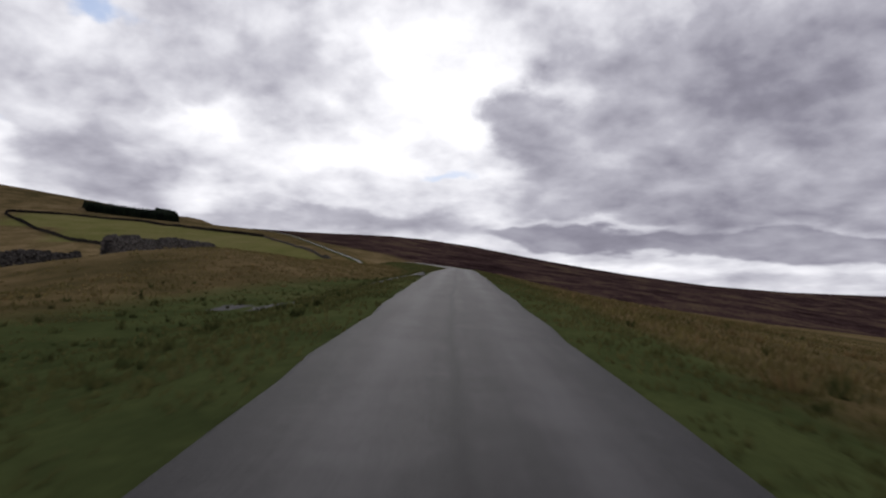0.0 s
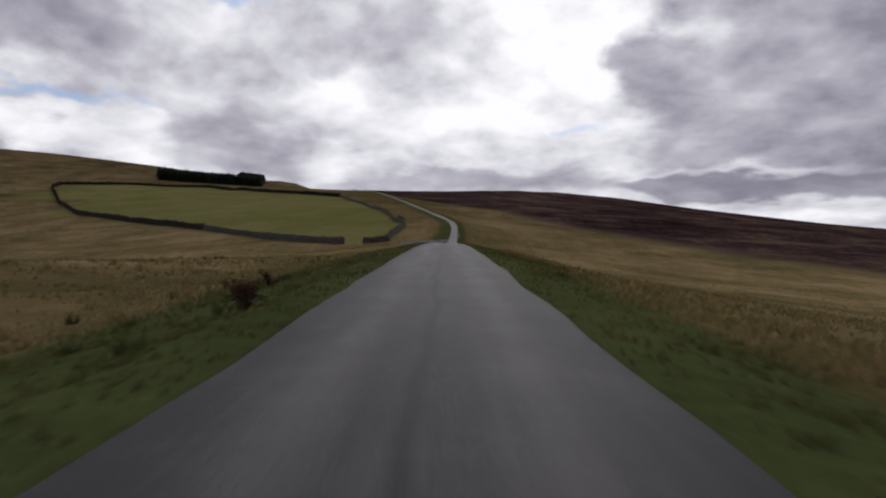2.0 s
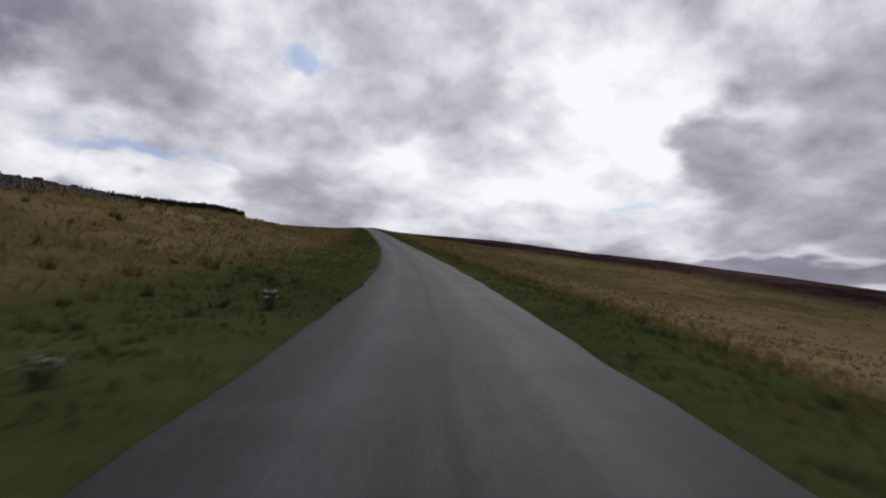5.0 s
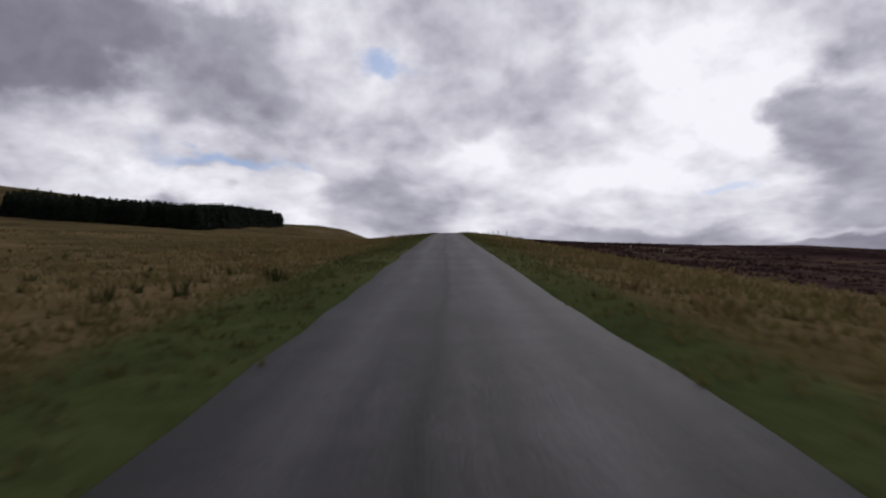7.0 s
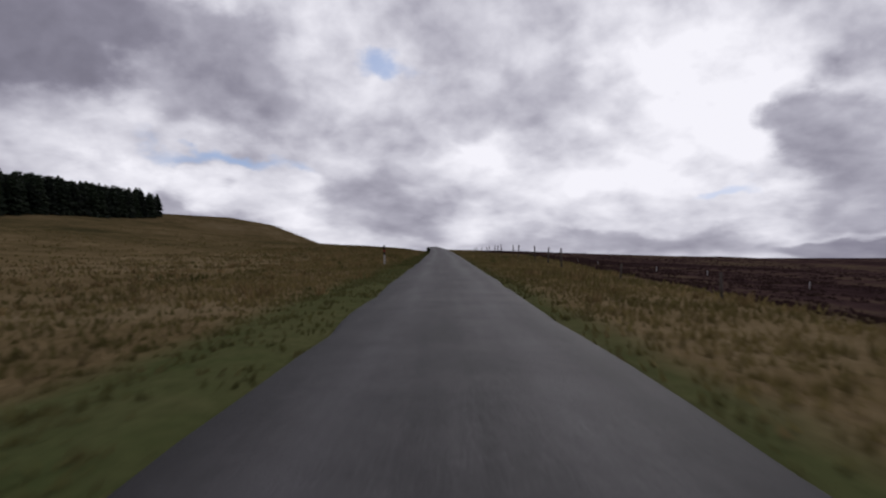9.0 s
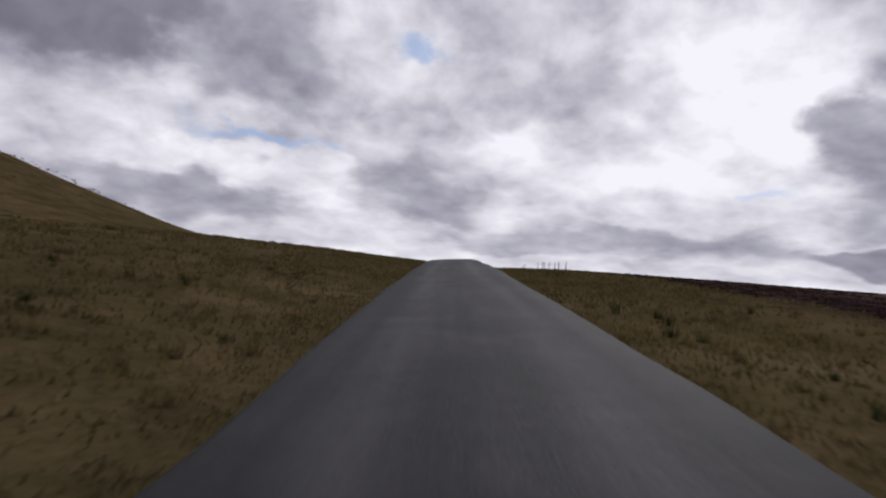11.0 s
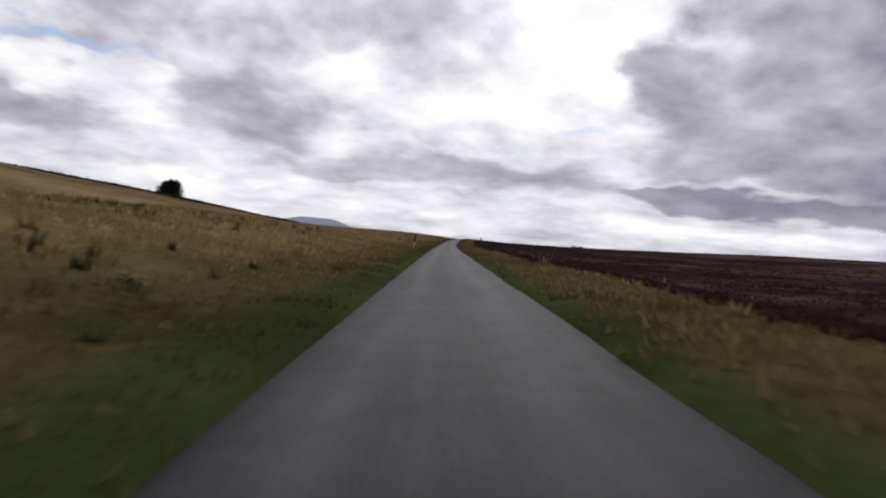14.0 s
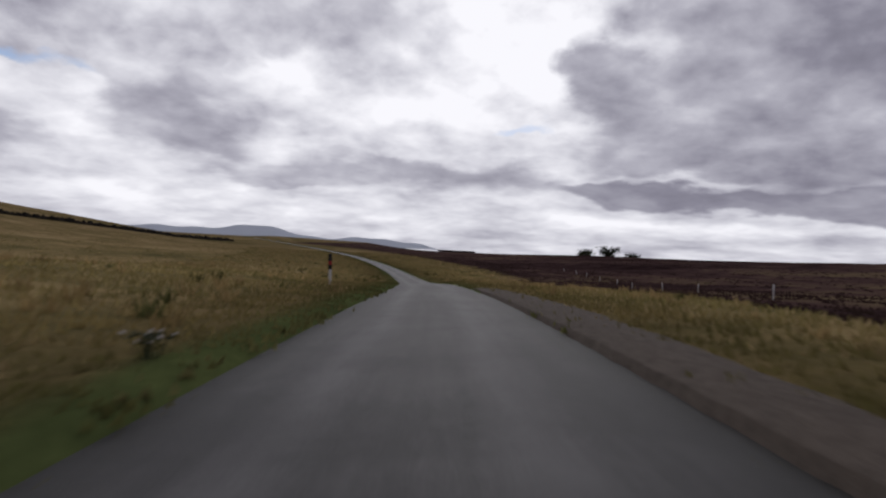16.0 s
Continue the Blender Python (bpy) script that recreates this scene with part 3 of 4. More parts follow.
def build_road():
    ys = np.arange(-50, 780, 0.4)
    cols = np.array([-1, -0.92, -0.7, -0.35, 0, 0.35, 0.7, 0.92, 1])
    yy, cc = np.meshgrid(ys, cols, indexing="ij")
    left = 0.435 + 0.024 * ripple(yy * 0, yy, 2.2, 21) + 0.016 * ripple(yy * 0, yy, 9.0, 22)
    right = 0.435 + 0.024 * ripple(yy * 0, yy, 2.0, 23) + 0.016 * ripple(yy * 0, yy, 8.0, 24)
    wide = 0.10 * np.exp(-((yy - 563) / 6.0) ** 4)
    uu = cc * (np.where(cc < 0, left, right) + wide)
    zz = lane_z(yy) + camber(yy) * uu + 0.006 - 0.05 * uu ** 2 - np.where(np.abs(cc) > 0.99, 0.02, 0)
    ob = grid_mesh("road", np.stack([lane_x(yy) + uu, yy, zz], -1), ROAD, {"across": uu})
    return tagged(ob, "narrow worn grey tarmac lane with a dark centre seam", "road", kind="structure")


build_ground()
build_road()

# ---------------------------------------------------------------- builders


def empty(name, m):
    ob = new(name)
    ob.matrix_world = m
    return ob


def part(name, bm, mat, parent, label="", smooth=False):
    me = bpy.data.meshes.new(name)
    bm.to_mesh(me)
    bm.free()
    me.materials.append(mat)
    if smooth:
        me.shade_smooth()
    ob = new(name, me)
    ob.parent = parent
    return tagged(ob, label)


def box(bm, sx, sy, sz, at=(0, 0, 0), bevel=0.0, turn=0.0):
    made = bmesh.ops.create_cube(bm, size=1.0, matrix=Matrix.Translation(at) @ pose(0, 0, 0, 0, 0, turn) @ Matrix.Diagonal((sx, sy, sz, 1)))
    if bevel:
        edges = list({e for v in made["verts"] for e in v.link_edges})
        bmesh.ops.bevel(bm, geom=edges, offset=bevel, segments=1, affect="EDGES")
    return made


def tube(bm, path, radii, sides=7):
    """A tapered tube through the points of path."""
    rings = []
    for k, p in enumerate(path):
        a = Vector(path[max(k - 1, 0)])
        b = Vector(path[min(k + 1, len(path) - 1)])
        d = (b - a).normalized()
        side = d.orthogonal().normalized()
        other = d.cross(side)
        rings.append([bm.verts.new(Vector(p) + radii[k] * (math.cos(q) * side + math.sin(q) * other))
                      for q in (2 * math.pi * j / sides for j in range(sides))])
    for r0, r1 in zip(rings, rings[1:]):
        for j in range(sides):
            bm.faces.new((r0[j], r0[(j + 1) % sides], r1[(j + 1) % sides], r1[j]))
    bm.faces.new(rings[0][::-1])
    bm.faces.new(rings[-1])


def blades_mesh(name, x, y, z, h, w, lean, tint, per=5, seed=1, spread=0.6):
    """Tufts of bent, pointed blades standing on the given points; one mesh."""
    r = np.random.RandomState(seed)
    n = len(x)
    k = n * per
    bx, by, bz = (np.repeat(v, per) for v in (x, y, z))
    hh = np.repeat(h, per) * r.uniform(0.55, 1.15, k)
    ww = np.repeat(w, per) * r.uniform(0.7, 1.3, k)
    ang = r.uniform(0, 2 * np.pi, k)
    off = np.repeat(h, per) * spread * r.uniform(0, 1, k)
    bx, by = bx + np.cos(ang) * off, by + np.sin(ang) * off
    la = ang + r.normal(0, 0.7, k)
    ln = np.repeat(lean, per) * hh * r.uniform(0.3, 1.2, k)
    fa = r.uniform(0, 2 * np.pi, k)
    cx, cy = np.cos(fa) * ww, np.sin(fa) * ww
    v = np.empty((k, 3, 3))
    v[:, 0] = np.stack([bx - cx, by - cy, bz - 0.01], 1)
    v[:, 1] = np.stack([bx + cx, by + cy, bz - 0.01], 1)
    v[:, 2] = np.stack([bx + np.cos(la) * ln, by + np.sin(la) * ln, bz + hh], 1)
    me = bpy.data.meshes.new(name)
    me.vertices.add(k * 3)
    me.vertices.foreach_set("co", v.ravel().astype(np.float32))
    me.loops.add(k * 3)
    me.loops.foreach_set("vertex_index", np.arange(k * 3).astype(np.int32))
    me.polygons.add(k)
    me.polygons.foreach_set("loop_start", (np.arange(k) * 3).astype(np.int32))
    me.update(calc_edges=True)
    a = me.attributes.new("tint", "FLOAT_COLOR", "POINT")
    t = np.repeat(tint, per, 0) * r.uniform(0.85, 1.15, (k, 1))
    t = np.concatenate([np.repeat(t, 3, 0), np.ones((k * 3, 1))], 1)
    a.data.foreach_set("color", t.ravel().astype(np.float32))
    me.materials.append(BLADES)
    return new(name, me)


GREEN, OLIVE, TAWNY, STRAW, RUSH = (np.array(c) for c in ((0.078, 0.096, 0.034), (0.142, 0.122, 0.044), (0.225, 0.160, 0.068), (0.30, 0.225, 0.115), (0.045, 0.050, 0.018)))
LING, LING_BROWN = np.array((0.042, 0.024, 0.026)), np.array((0.042, 0.028, 0.020))


def on_track(x, y):
    return inside(x, y, TRACK_EDGE) | inside(x, y, LAYBY_A) | inside(x, y, LAYBY_B) | inside(x, y, LAYBY_C) | inside(x, y, GATEWAY)


TRACK_EDGE = [(11.2, 130.3), (10.7, 131.2), (10.0, 132.0), (9.0, 132.1), (8.3, 131.2), (7.5, 130.2), (6.6, 131.2), (6.2, 133.2), (6.4, 135.6),
              (7.1, 137.7), (8.3, 138.4), (9.6, 138.5), (10.7, 138.1), (11.45, 138.9)]
GATEWAY = [(1.55, 8.9), (0.6, 9.1), (-0.5, 9.6), (-1.5, 10.5), (-1.3, 11.5), (0.1, 11.3), (1.1, 11.5), (2.1, 12.3)]


def beside(y0, y1, wide):
    """Outline of a worn strip along the lane's right edge."""
    ys = np.linspace(y0, y1, 9)
    outer = [(float(lane_x(y)) + 0.44 + wide * math.sin(math.pi * k / 8) ** 0.6, float(y)) for k, y in enumerate(ys)]
    inner = [(float(lane_x(y)) + 0.33, float(y)) for y in ys[::-1]]
    return outer + inner


LAYBY_A = beside(142.0, 147.6, 0.28)
LAYBY_B = beside(561.4, 569.0, 0.36)
LAYBY_C = beside(121.4, 124.4, 0.16)


def scatter(seed, count, u0, u1, y0, y1):
    """Points beside the lane on both sides, between the two distances, that stand on no hard ground."""
    r = np.random.RandomState(seed)
    u = r.uniform(u0, u1, count) * r.choice([-1, 1], count)
    y = r.uniform(y0, y1, count)
    x = lane_x(y) + u
    keep = ~on_track(x, y) | (r.uniform(0, 1, count) < 0.12)
    return u[keep], y[keep], x[keep], r


def grass_tints(u, y, x, r):
    n = len(u)
    patch = 0.5 + 0.5 * ripple(x, y, 0.8, 31)
    fine = 0.5 + 0.5 * ripple(x, y, 3.1, 33)
    past = inside(x, y, PASTURE)
    green = np.clip(verge_green(u, y) + 0.9 * (patch - 0.5) + 0.5 * (fine - 0.5), 0, 1)[:, None]
    moor = TAWNY * patch[:, None] + OLIVE * (1 - patch[:, None])
    blot = np.clip(0.5 + 0.6 * ripple(x, y, 1.5, 35) + 0.25 * ripple(x, y, 5.0, 36), 0, 1)[:, None]
    moor = moor * (0.62 + 0.55 * blot) * (1 - 0.12 * (1 - blot) * np.array((1.0, 0.2, 0.6)))
    pale = (r.uniform(0, 1, (n, 1)) < 0.22) * fine[:, None]
    moor = moor * (1 - pale) + STRAW * pale
    moor = moor * bleach(u, y)[:, None]
    green = green * (0.75 + 0.25 * (1 - blot))
    lush = 0.86 * GREEN * (0.75 + 0.5 * blot) * (1 - 0.45 * fine[:, None]) + OLIVE * 0.45 * fine[:, None]
    tint = moor * (1 - green) + lush * green
    tint = np.where(past[:, None], OLIVE * 1.25, tint)
    hth = np.clip(heather(u, y) + 0.5 * (patch - 0.5), 0, 1)
    is_heath = hth > 0.5
    ling = LING * fine[:, None] + LING_BROWN * (1 - fine[:, None])
    tint = np.where(is_heath[:, None], ling, tint)
    return tint, green[:, 0], is_heath, past, patch


def build_grass():
    bands = ((1, 120000, 0.45, 1.3, 0.028, 0.010, 6, 4.0), (2, 110000, 1.2, 3.2, 0.042, 0.012, 6, 5.0), (3, 80000, 3.0, 9.0, 0.046, 0.020, 6, 6.0), (4, 45000, 8.5, 30.0, 0.055, 0.040, 4, 3.0))
    for seed, count, u0, u1, tall, wide, per, spread in bands:
        u, y, x, r = scatter(40 + seed, count, u0, u1, -12, 640)
        tint, green, heath, past, patch = grass_tints(u, y, x, r)
        h = tall * (0.75 + 0.6 * patch) * (1 - 0.45 * green) * np.where(heath, 0.62, 1) * np.where(past, 0.4, 1)
        w = wide * np.where(heath, 1.7, 1)
        ob = blades_mesh("grass", x, y, land(u, y), h, w, np.where(heath, 0.5, 0.75), tint * 1.38, per, 60 + seed, spread)
        tagged(ob, "long tawny moor grass, green verge and heather tufts beside the lane", "grass", kind="stuff")
    # darker rush clumps, thickest on the first rise and on the bank before the crest
    u, y, x, r = scatter(51, 16000, 0.9, 9.0, -12, 640)
    bank = 0.6 * np.exp(-((u + 1.6) / 0.8) ** 2 - ((y - 424) / 3) ** 2) + 0.5 * np.exp(-((u + 3) / 2.5) ** 2 - ((y - 10) / 14) ** 2)
    keep = (heather(u, y) < 0.4) & ~inside(x, y, PASTURE) & (ripple(x, y, 0.35, 55) + 0.5 * ripple(x, y, 1.6, 56) + 1.2 * bank > 0.30)
    u, y, x = u[keep], y[keep], x[keep]
    n = len(u)
    tint = RUSH * r.uniform(1.1, 2.7, (n, 1))
    ob = blades_mesh("rushes", x, y, land(u, y), r.uniform(0.04, 0.12, n), np.full(n, 0.0065), np.full(n, 0.40), tint, 24, 71, 0.55)
    tagged(ob, "dark green clumps of soft rush in the moor grass", "rush", kind="stuff")
    ub, yb, xb, r = scatter(53, 3000, 0.8, 2.6, 419, 428)
    keep = (ub < 0) & (np.exp(-((ub + 1.3) / 0.55) ** 2 - ((yb - 423.3) / 1.6) ** 2) > r.uniform(0.25, 1, len(ub)))
    ub, yb, xb = ub[keep][:260], yb[keep][:260], xb[keep][:260]
    n = len(ub)
    ob = blades_mesh("rushes", xb, yb, land(ub, yb), r.uniform(0.06, 0.12, n), np.full(n, 0.007), np.full(n, 0.5), RUSH * r.uniform(1.0, 2.6, (n, 1)), 26, 74, 0.5)
    tagged(ob, "tall dark bed of rushes on the bank beside the lane", "rush", kind="stuff")
    # tussocks of long bleached grass, and knots of deeper green
    u, y, x, r = scatter(52, 17000, 0.75, 8.0, -12, 640)
    keep = (heather(u, y) < 0.6) & ~inside(x, y, PASTURE) & (ripple(x, y, 0.8, 57) > -0.35)
    u, y, x = u[keep], y[keep], x[keep]
    n = len(u)
    green = (verge_green(u, y) > r.uniform(0, 1, n))[:, None]
    tint = np.where(green, GREEN * r.uniform(0.7, 1.5, (n, 1)), (TAWNY * r.uniform(0.6, 1.3, (n, 1)) + STRAW * r.uniform(0, 0.4, (n, 1))) * bleach(u, y)[:, None])
    tall = np.where(green[:, 0], 0.045, 0.085) * r.uniform(0.7, 1.35, n)
    ob = blades_mesh("tussocks", x, y, land(u, y), tall, np.full(n, 0.008), np.full(n, 0.7), tint, 18, 73, 0.6)
    tagged(ob, "tussocks of long bleached moor grass", "grass", kind="stuff")


def flat_patch(name, corners, mat, label, lift=0.007):
    """Hard ground that follows the land, cut to an outline."""
    xs = [c[0] for c in corners]
    ys = [c[1] for c in corners]
    nx, ny = 100, 100
    gx, gy = np.meshgrid(np.linspace(min(xs), max(xs), nx), np.linspace(min(ys), max(ys), ny), indexing="ij")
    u = gx - lane_x(gy)
    wob = 0.03 * ripple(gx, gy, 6.0, 91)
    keep = inside(gx + wob, gy + wob, corners)
    z = np.where(np.abs(u) < 0.46, lane_z(gy) + camber(gy) * u - 0.016, land(u, gy) + lift)
    idx = -np.ones((nx, ny), int)
    verts, faces = [], []
    for i in range(nx - 1):
        for j in range(ny - 1):
            q = [(i, j), (i + 1, j), (i + 1, j + 1), (i, j + 1)]
            if all(keep[a] for a in q):
                for a in q:
                    if idx[a] < 0:
                        idx[a] = len(verts)
                        verts.append((gx[a], gy[a], z[a]))
                faces.append([idx[a] for a in q])
    ob = mesh_object(name, verts, faces, mat)
    return tagged(ob, label, "pavement", kind="structure")


# ---------------------------------------------------------------- walls


def along(points, gap):
    """Evenly spaced places on a polyline, with the heading of each."""
    out = []
    for (x0, y0), (x1, y1) in zip(points, points[1:]):
        n = max(1, round(math.hypot(x1 - x0, y1 - y0) / gap))
        for k in range(n):
            f = (k + 0.5) / n
            out.append((x0 + (x1 - x0) * f, y0 + (y1 - y0) * f, math.degrees(math.atan2(y1 - y0, x1 - x0))))
    return out


def stone_mesh(seed):
    """A rough block about one unit long, squarish with knocked corners."""
    r = random.Random(seed)
    bm = bmesh.new()
    bmesh.ops.create_cube(bm, size=1.0)
    bmesh.ops.bevel(bm, geom=bm.edges[:], offset=0.16, segments=1, affect="EDGES")
    for v in bm.verts:
        v.co += Vector((r.uniform(-0.09, 0.09), r.uniform(-0.09, 0.09), r.uniform(-0.09, 0.09)))
    me = bpy.data.meshes.new("stone")
    bm.to_mesh(me)
    bm.free()
    me.materials.append(STONE)
    return me


STONES = [stone_mesh(k) for k in range(6)]


def stone_places(points, size, tall, thick, seed, cope=True):
    """Pose of every face stone of a wall: courses on both faces, and a row of upright cope stones."""
    r = random.Random(seed)
    out = []
    for x, y, head in along(points, size * 1.5):
        g = land_at(x, y)
        c, s = math.cos(radians(head)), math.sin(radians(head))
        top = tall * (0.93 + 0.10 * math.sin(x * 1.7 + y * 0.9) + r.uniform(-0.05, 0.05))
        z = -0.05
        while z < top:
            h = size * r.uniform(0.55, 0.95)
            for side in (-1, 1):
                o = side * thick * 0.5 * (1 - 0.25 * z / tall) + r.uniform(-0.02, 0.02) * size
                j = r.uniform(-0.4, 0.4) * size
                m = pose(x - s * o + c * j, y + c * o + s * j, g + z + h / 2, r.uniform(-5, 5), r.uniform(-5, 5), head + r.uniform(-9, 9))
                out.append(m @ Matrix.Diagonal((size * r.uniform(1.1, 1.9), thick * 0.55, h * 1.03, 1)))
            z += h
        if cope:
            for k in range(2):
                j = (k - 0.5) * size * 0.75
                h = size * r.uniform(0.8, 1.5)
                m = pose(x + c * j, y + s * j, g + z + h * 0.35, r.uniform(-8, 8), r.uniform(-14, 14), head + r.uniform(-12, 12))
                out.append(m @ Matrix.Diagonal((size * r.uniform(0.45, 0.8), thick * r.uniform(0.8, 1.05), h, 1)))
    return out


def joined_stones(name, places, parent, mat):
    base = [(np.array([v.co for v in me.vertices]), [tuple(p.vertices) for p in me.polygons]) for me in STONES]
    verts, faces, n = [], [], 0
    for k, m in enumerate(places):
        co, fs = base[k % len(base)]
        a = np.array(m)
        verts.append(co @ a[:3, :3].T + a[:3, 3])
        faces.extend(tuple(i + n for i in f) for f in fs)
        n += len(co)
    ob = mesh_object(name, np.concatenate(verts).tolist(), faces, mat, smooth=False)
    ob.parent = parent
    return tagged(ob, "rough grey and brown gritstone blocks", kind="stuff")


def wall_core(points, tall, thick, parent):
    """The dark inside of the wall, so that gaps between stones show no daylight."""
    bm = bmesh.new()
    for (x0, y0), (x1, y1) in zip(points, points[1:]):
        n = max(1, round(math.hypot(x1 - x0, y1 - y0) / 2.0))
        a = math.atan2(y1 - y0, x1 - x0)
        nx, ny = -math.sin(a) * thick * 0.35, math.cos(a) * thick * 0.35
        last = None
        for k in range(n + 1):
            f = k / n
            x, y = x0 + (x1 - x0) * f, y0 + (y1 - y0) * f
            g = land_at(x, y)
            ring = [bm.verts.new(p) for p in ((x + nx, y + ny, g - 0.15), (x - nx, y - ny, g - 0.15), (x - nx * 0.7, y - ny * 0.7, g + tall * 0.9), (x + nx * 0.7, y + ny * 0.7, g + tall * 0.9))]
            if last:
                for j in range(4):
                    bm.faces.new((last[j], last[(j + 1) % 4], ring[(j + 1) % 4], ring[j]))
            else:
                bm.faces.new(ring)
            last = ring
        bm.faces.new(last[::-1])
    return part("core", bm, MORTARLESS, parent)


def dry_stone_wall(points, size, tall, thick, seed, label, single=None, mat=STONE):
    root = empty("dry_stone_wall", pose(points[0][0], points[0][1], 0))
    root.matrix_world = Matrix.Identity(4)
    tagged(root, label, "wall", "walls of the pasture")
    wall_core(points, tall, thick, root)
    places = stone_places(points, size, tall, thick, seed)
    if single:
        y0, y1 = single
        near = [m for m in places if y0 < m.translation.y < y1 and m.translation.x > 2.5]
        near = near[:300]
        ids = {id(m) for m in near}
        for k, m in enumerate(near):
            ob = new("stone", STONES[k % len(STONES)])
            ob.parent = root
            ob.matrix_world = m
        places = [m for m in places if id(m) not in ids]
    joined_stones("stones", places, root, mat)
    return root


# ---------------------------------------------------------------- posts


def snow_post():
    """Square marker post: white shaft, red reflector between black bands."""
    root = empty("marker_post", pose(0, 0, 0))
    for name, lo, hi, w, mat, label in (("shaft", -0.06, 0.19, 0.030, WHITE, "scuffed white shaft"), ("band", 0.19, 0.245, 0.033, BLACK, "black band"),
                                        ("reflector", 0.245, 0.285, 0.034, RED, "red reflector"), ("cap", 0.285, 0.375, 0.033, BLACK, "black top")):
        bm = bmesh.new()
        box(bm, w, w, hi - lo, (0, 0, (lo + hi) / 2), 0.003)
        part(name, bm, mat, root, label)
    return tagged(root, "white snow marker post with a red reflector and black top", "marker post", "snow posts along the lane")


def fence_post(tall, w, mat, label):
    root = empty("fence_post", pose(0, 0, 0))
    bm = bmesh.new()
    tube(bm, [(0, 0, -0.06), (0, 0, tall * 0.5), (0.004, 0, tall)], [w, w * 0.95, w * 0.85], 8)
    part("shaft", bm, mat, root, "", True)
    bm = bmesh.new()
    tube(bm, [(0.004, 0, tall), (0.004, 0, tall + w * 0.8)], [w * 0.85, w * 0.3], 8)
    part("top", bm, mat, root, "weathered sloping top")
    return tagged(root, label, "fence post", "fence along the heather")


def stand(ob, x, y, turn=0.0, lean_x=0.0, lean_y=0.0, sink=0.0):
    return copy_thing(ob, pose(x, y, land_at(x, y) - sink, lean_x, lean_y, turn))


def place(ob, x, y, turn=0.0, lean_x=0.0, lean_y=0.0):
    ob.matrix_world = pose(x, y, land_at(x, y), lean_x, lean_y, turn)
    return ob


def run(proto, y0, y1, u0, u1, gap, seed):
    r = random.Random(seed)
    y, first = y0, True
    while y <= y1:
        u = u0 + (u1 - u0) * (y - y0) / (y1 - y0) + r.uniform(-0.08, 0.08)
        x = float(lane_x(y)) + u
        args = (x, y, r.uniform(0, 360), r.uniform(-4, 4), r.uniform(-4, 4))
        if first:
            place(proto, *args)
            first = False
        else:
            stand(proto, *args)
        y += gap * r.uniform(0.9, 1.1)


# ---------------------------------------------------------------- trees


def spruce_crown(bm, r, tall, at, sprays, gap):
    """Whorls of drooping sprays, wide at the foot and close to the ground."""
    z = tall * 0.03
    while z < tall * 0.99:
        f = z / tall
        reach = 1.30 * (1 - f) ** 0.55 + 0.05
        n = sprays if f < 0.7 else max(4, sprays - 3)
        a0 = r.uniform(0, 6.28)
        for k in range(n):
            a = a0 + 6.283 * k / n + r.uniform(-0.25, 0.25)
            d = Vector((math.cos(a), math.sin(a), 0))
            s = Vector((-math.sin(a), math.cos(a), 0))
            L = reach * r.uniform(0.75, 1.2)
            rise = r.uniform(-0.16, 0.16) * L
            w = L * 3.0 / n
            p0 = at + Vector((0, 0, z + 0.10))
            mid = p0 + d * L * 0.55 + Vector((0, 0, rise))
            v = [bm.verts.new(q) for q in (p0, mid + s * w - Vector((0, 0, 0.14)), p0 + d * L + Vector((0, 0, rise - 0.18 * L)), mid - s * w - Vector((0, 0, 0.14)), mid + Vector((0, 0, 0.10)))]
            for q in ((0, 1, 4), (1, 2, 4), (2, 3, 4), (3, 0, 4)):
                bm.faces.new([v[i] for i in q])
        z += tall * gap * r.uniform(0.8, 1.2)


def conifer(seed, tall=4.4):
    """Plantation spruce: a straight trunk and a ragged crown."""
    r = random.Random(seed)
    root = empty("spruce_tree", pose(0, 0, 0))
    bm = bmesh.new()
    tube(bm, [(0, 0, -0.2), (0, 0, tall * 0.5), (0, 0, tall * 0.97)], [0.11, 0.07, 0.012], 6)
    part("trunk", bm, BARK, root)
    bm = bmesh.new()
    spruce_crown(bm, r, tall, Vector((0, 0, 0)), 8, 0.05)
    part("crown", bm, NEEDLES, root)
    return tagged(root, "dark green spruce in a dense hillside plantation", "tree", "plantation")


def leaf_cluster(bm, r, centre, size, count):
    for k in range(count):
        d = Vector((r.gauss(0, 1), r.gauss(0, 1), r.gauss(0, 0.8))) * size * 0.5
        n = Vector((r.gauss(0, 1), r.gauss(0, 1), r.gauss(0.5, 1))).normalized()
        s = n.orthogonal().normalized() * size * r.uniform(0.16, 0.30)
        t = n.cross(s)
        c = Vector(centre) + d
        bm.faces.new([bm.verts.new(q) for q in (c - s, c + t * 0.6, c + s, c - t * 0.6)])


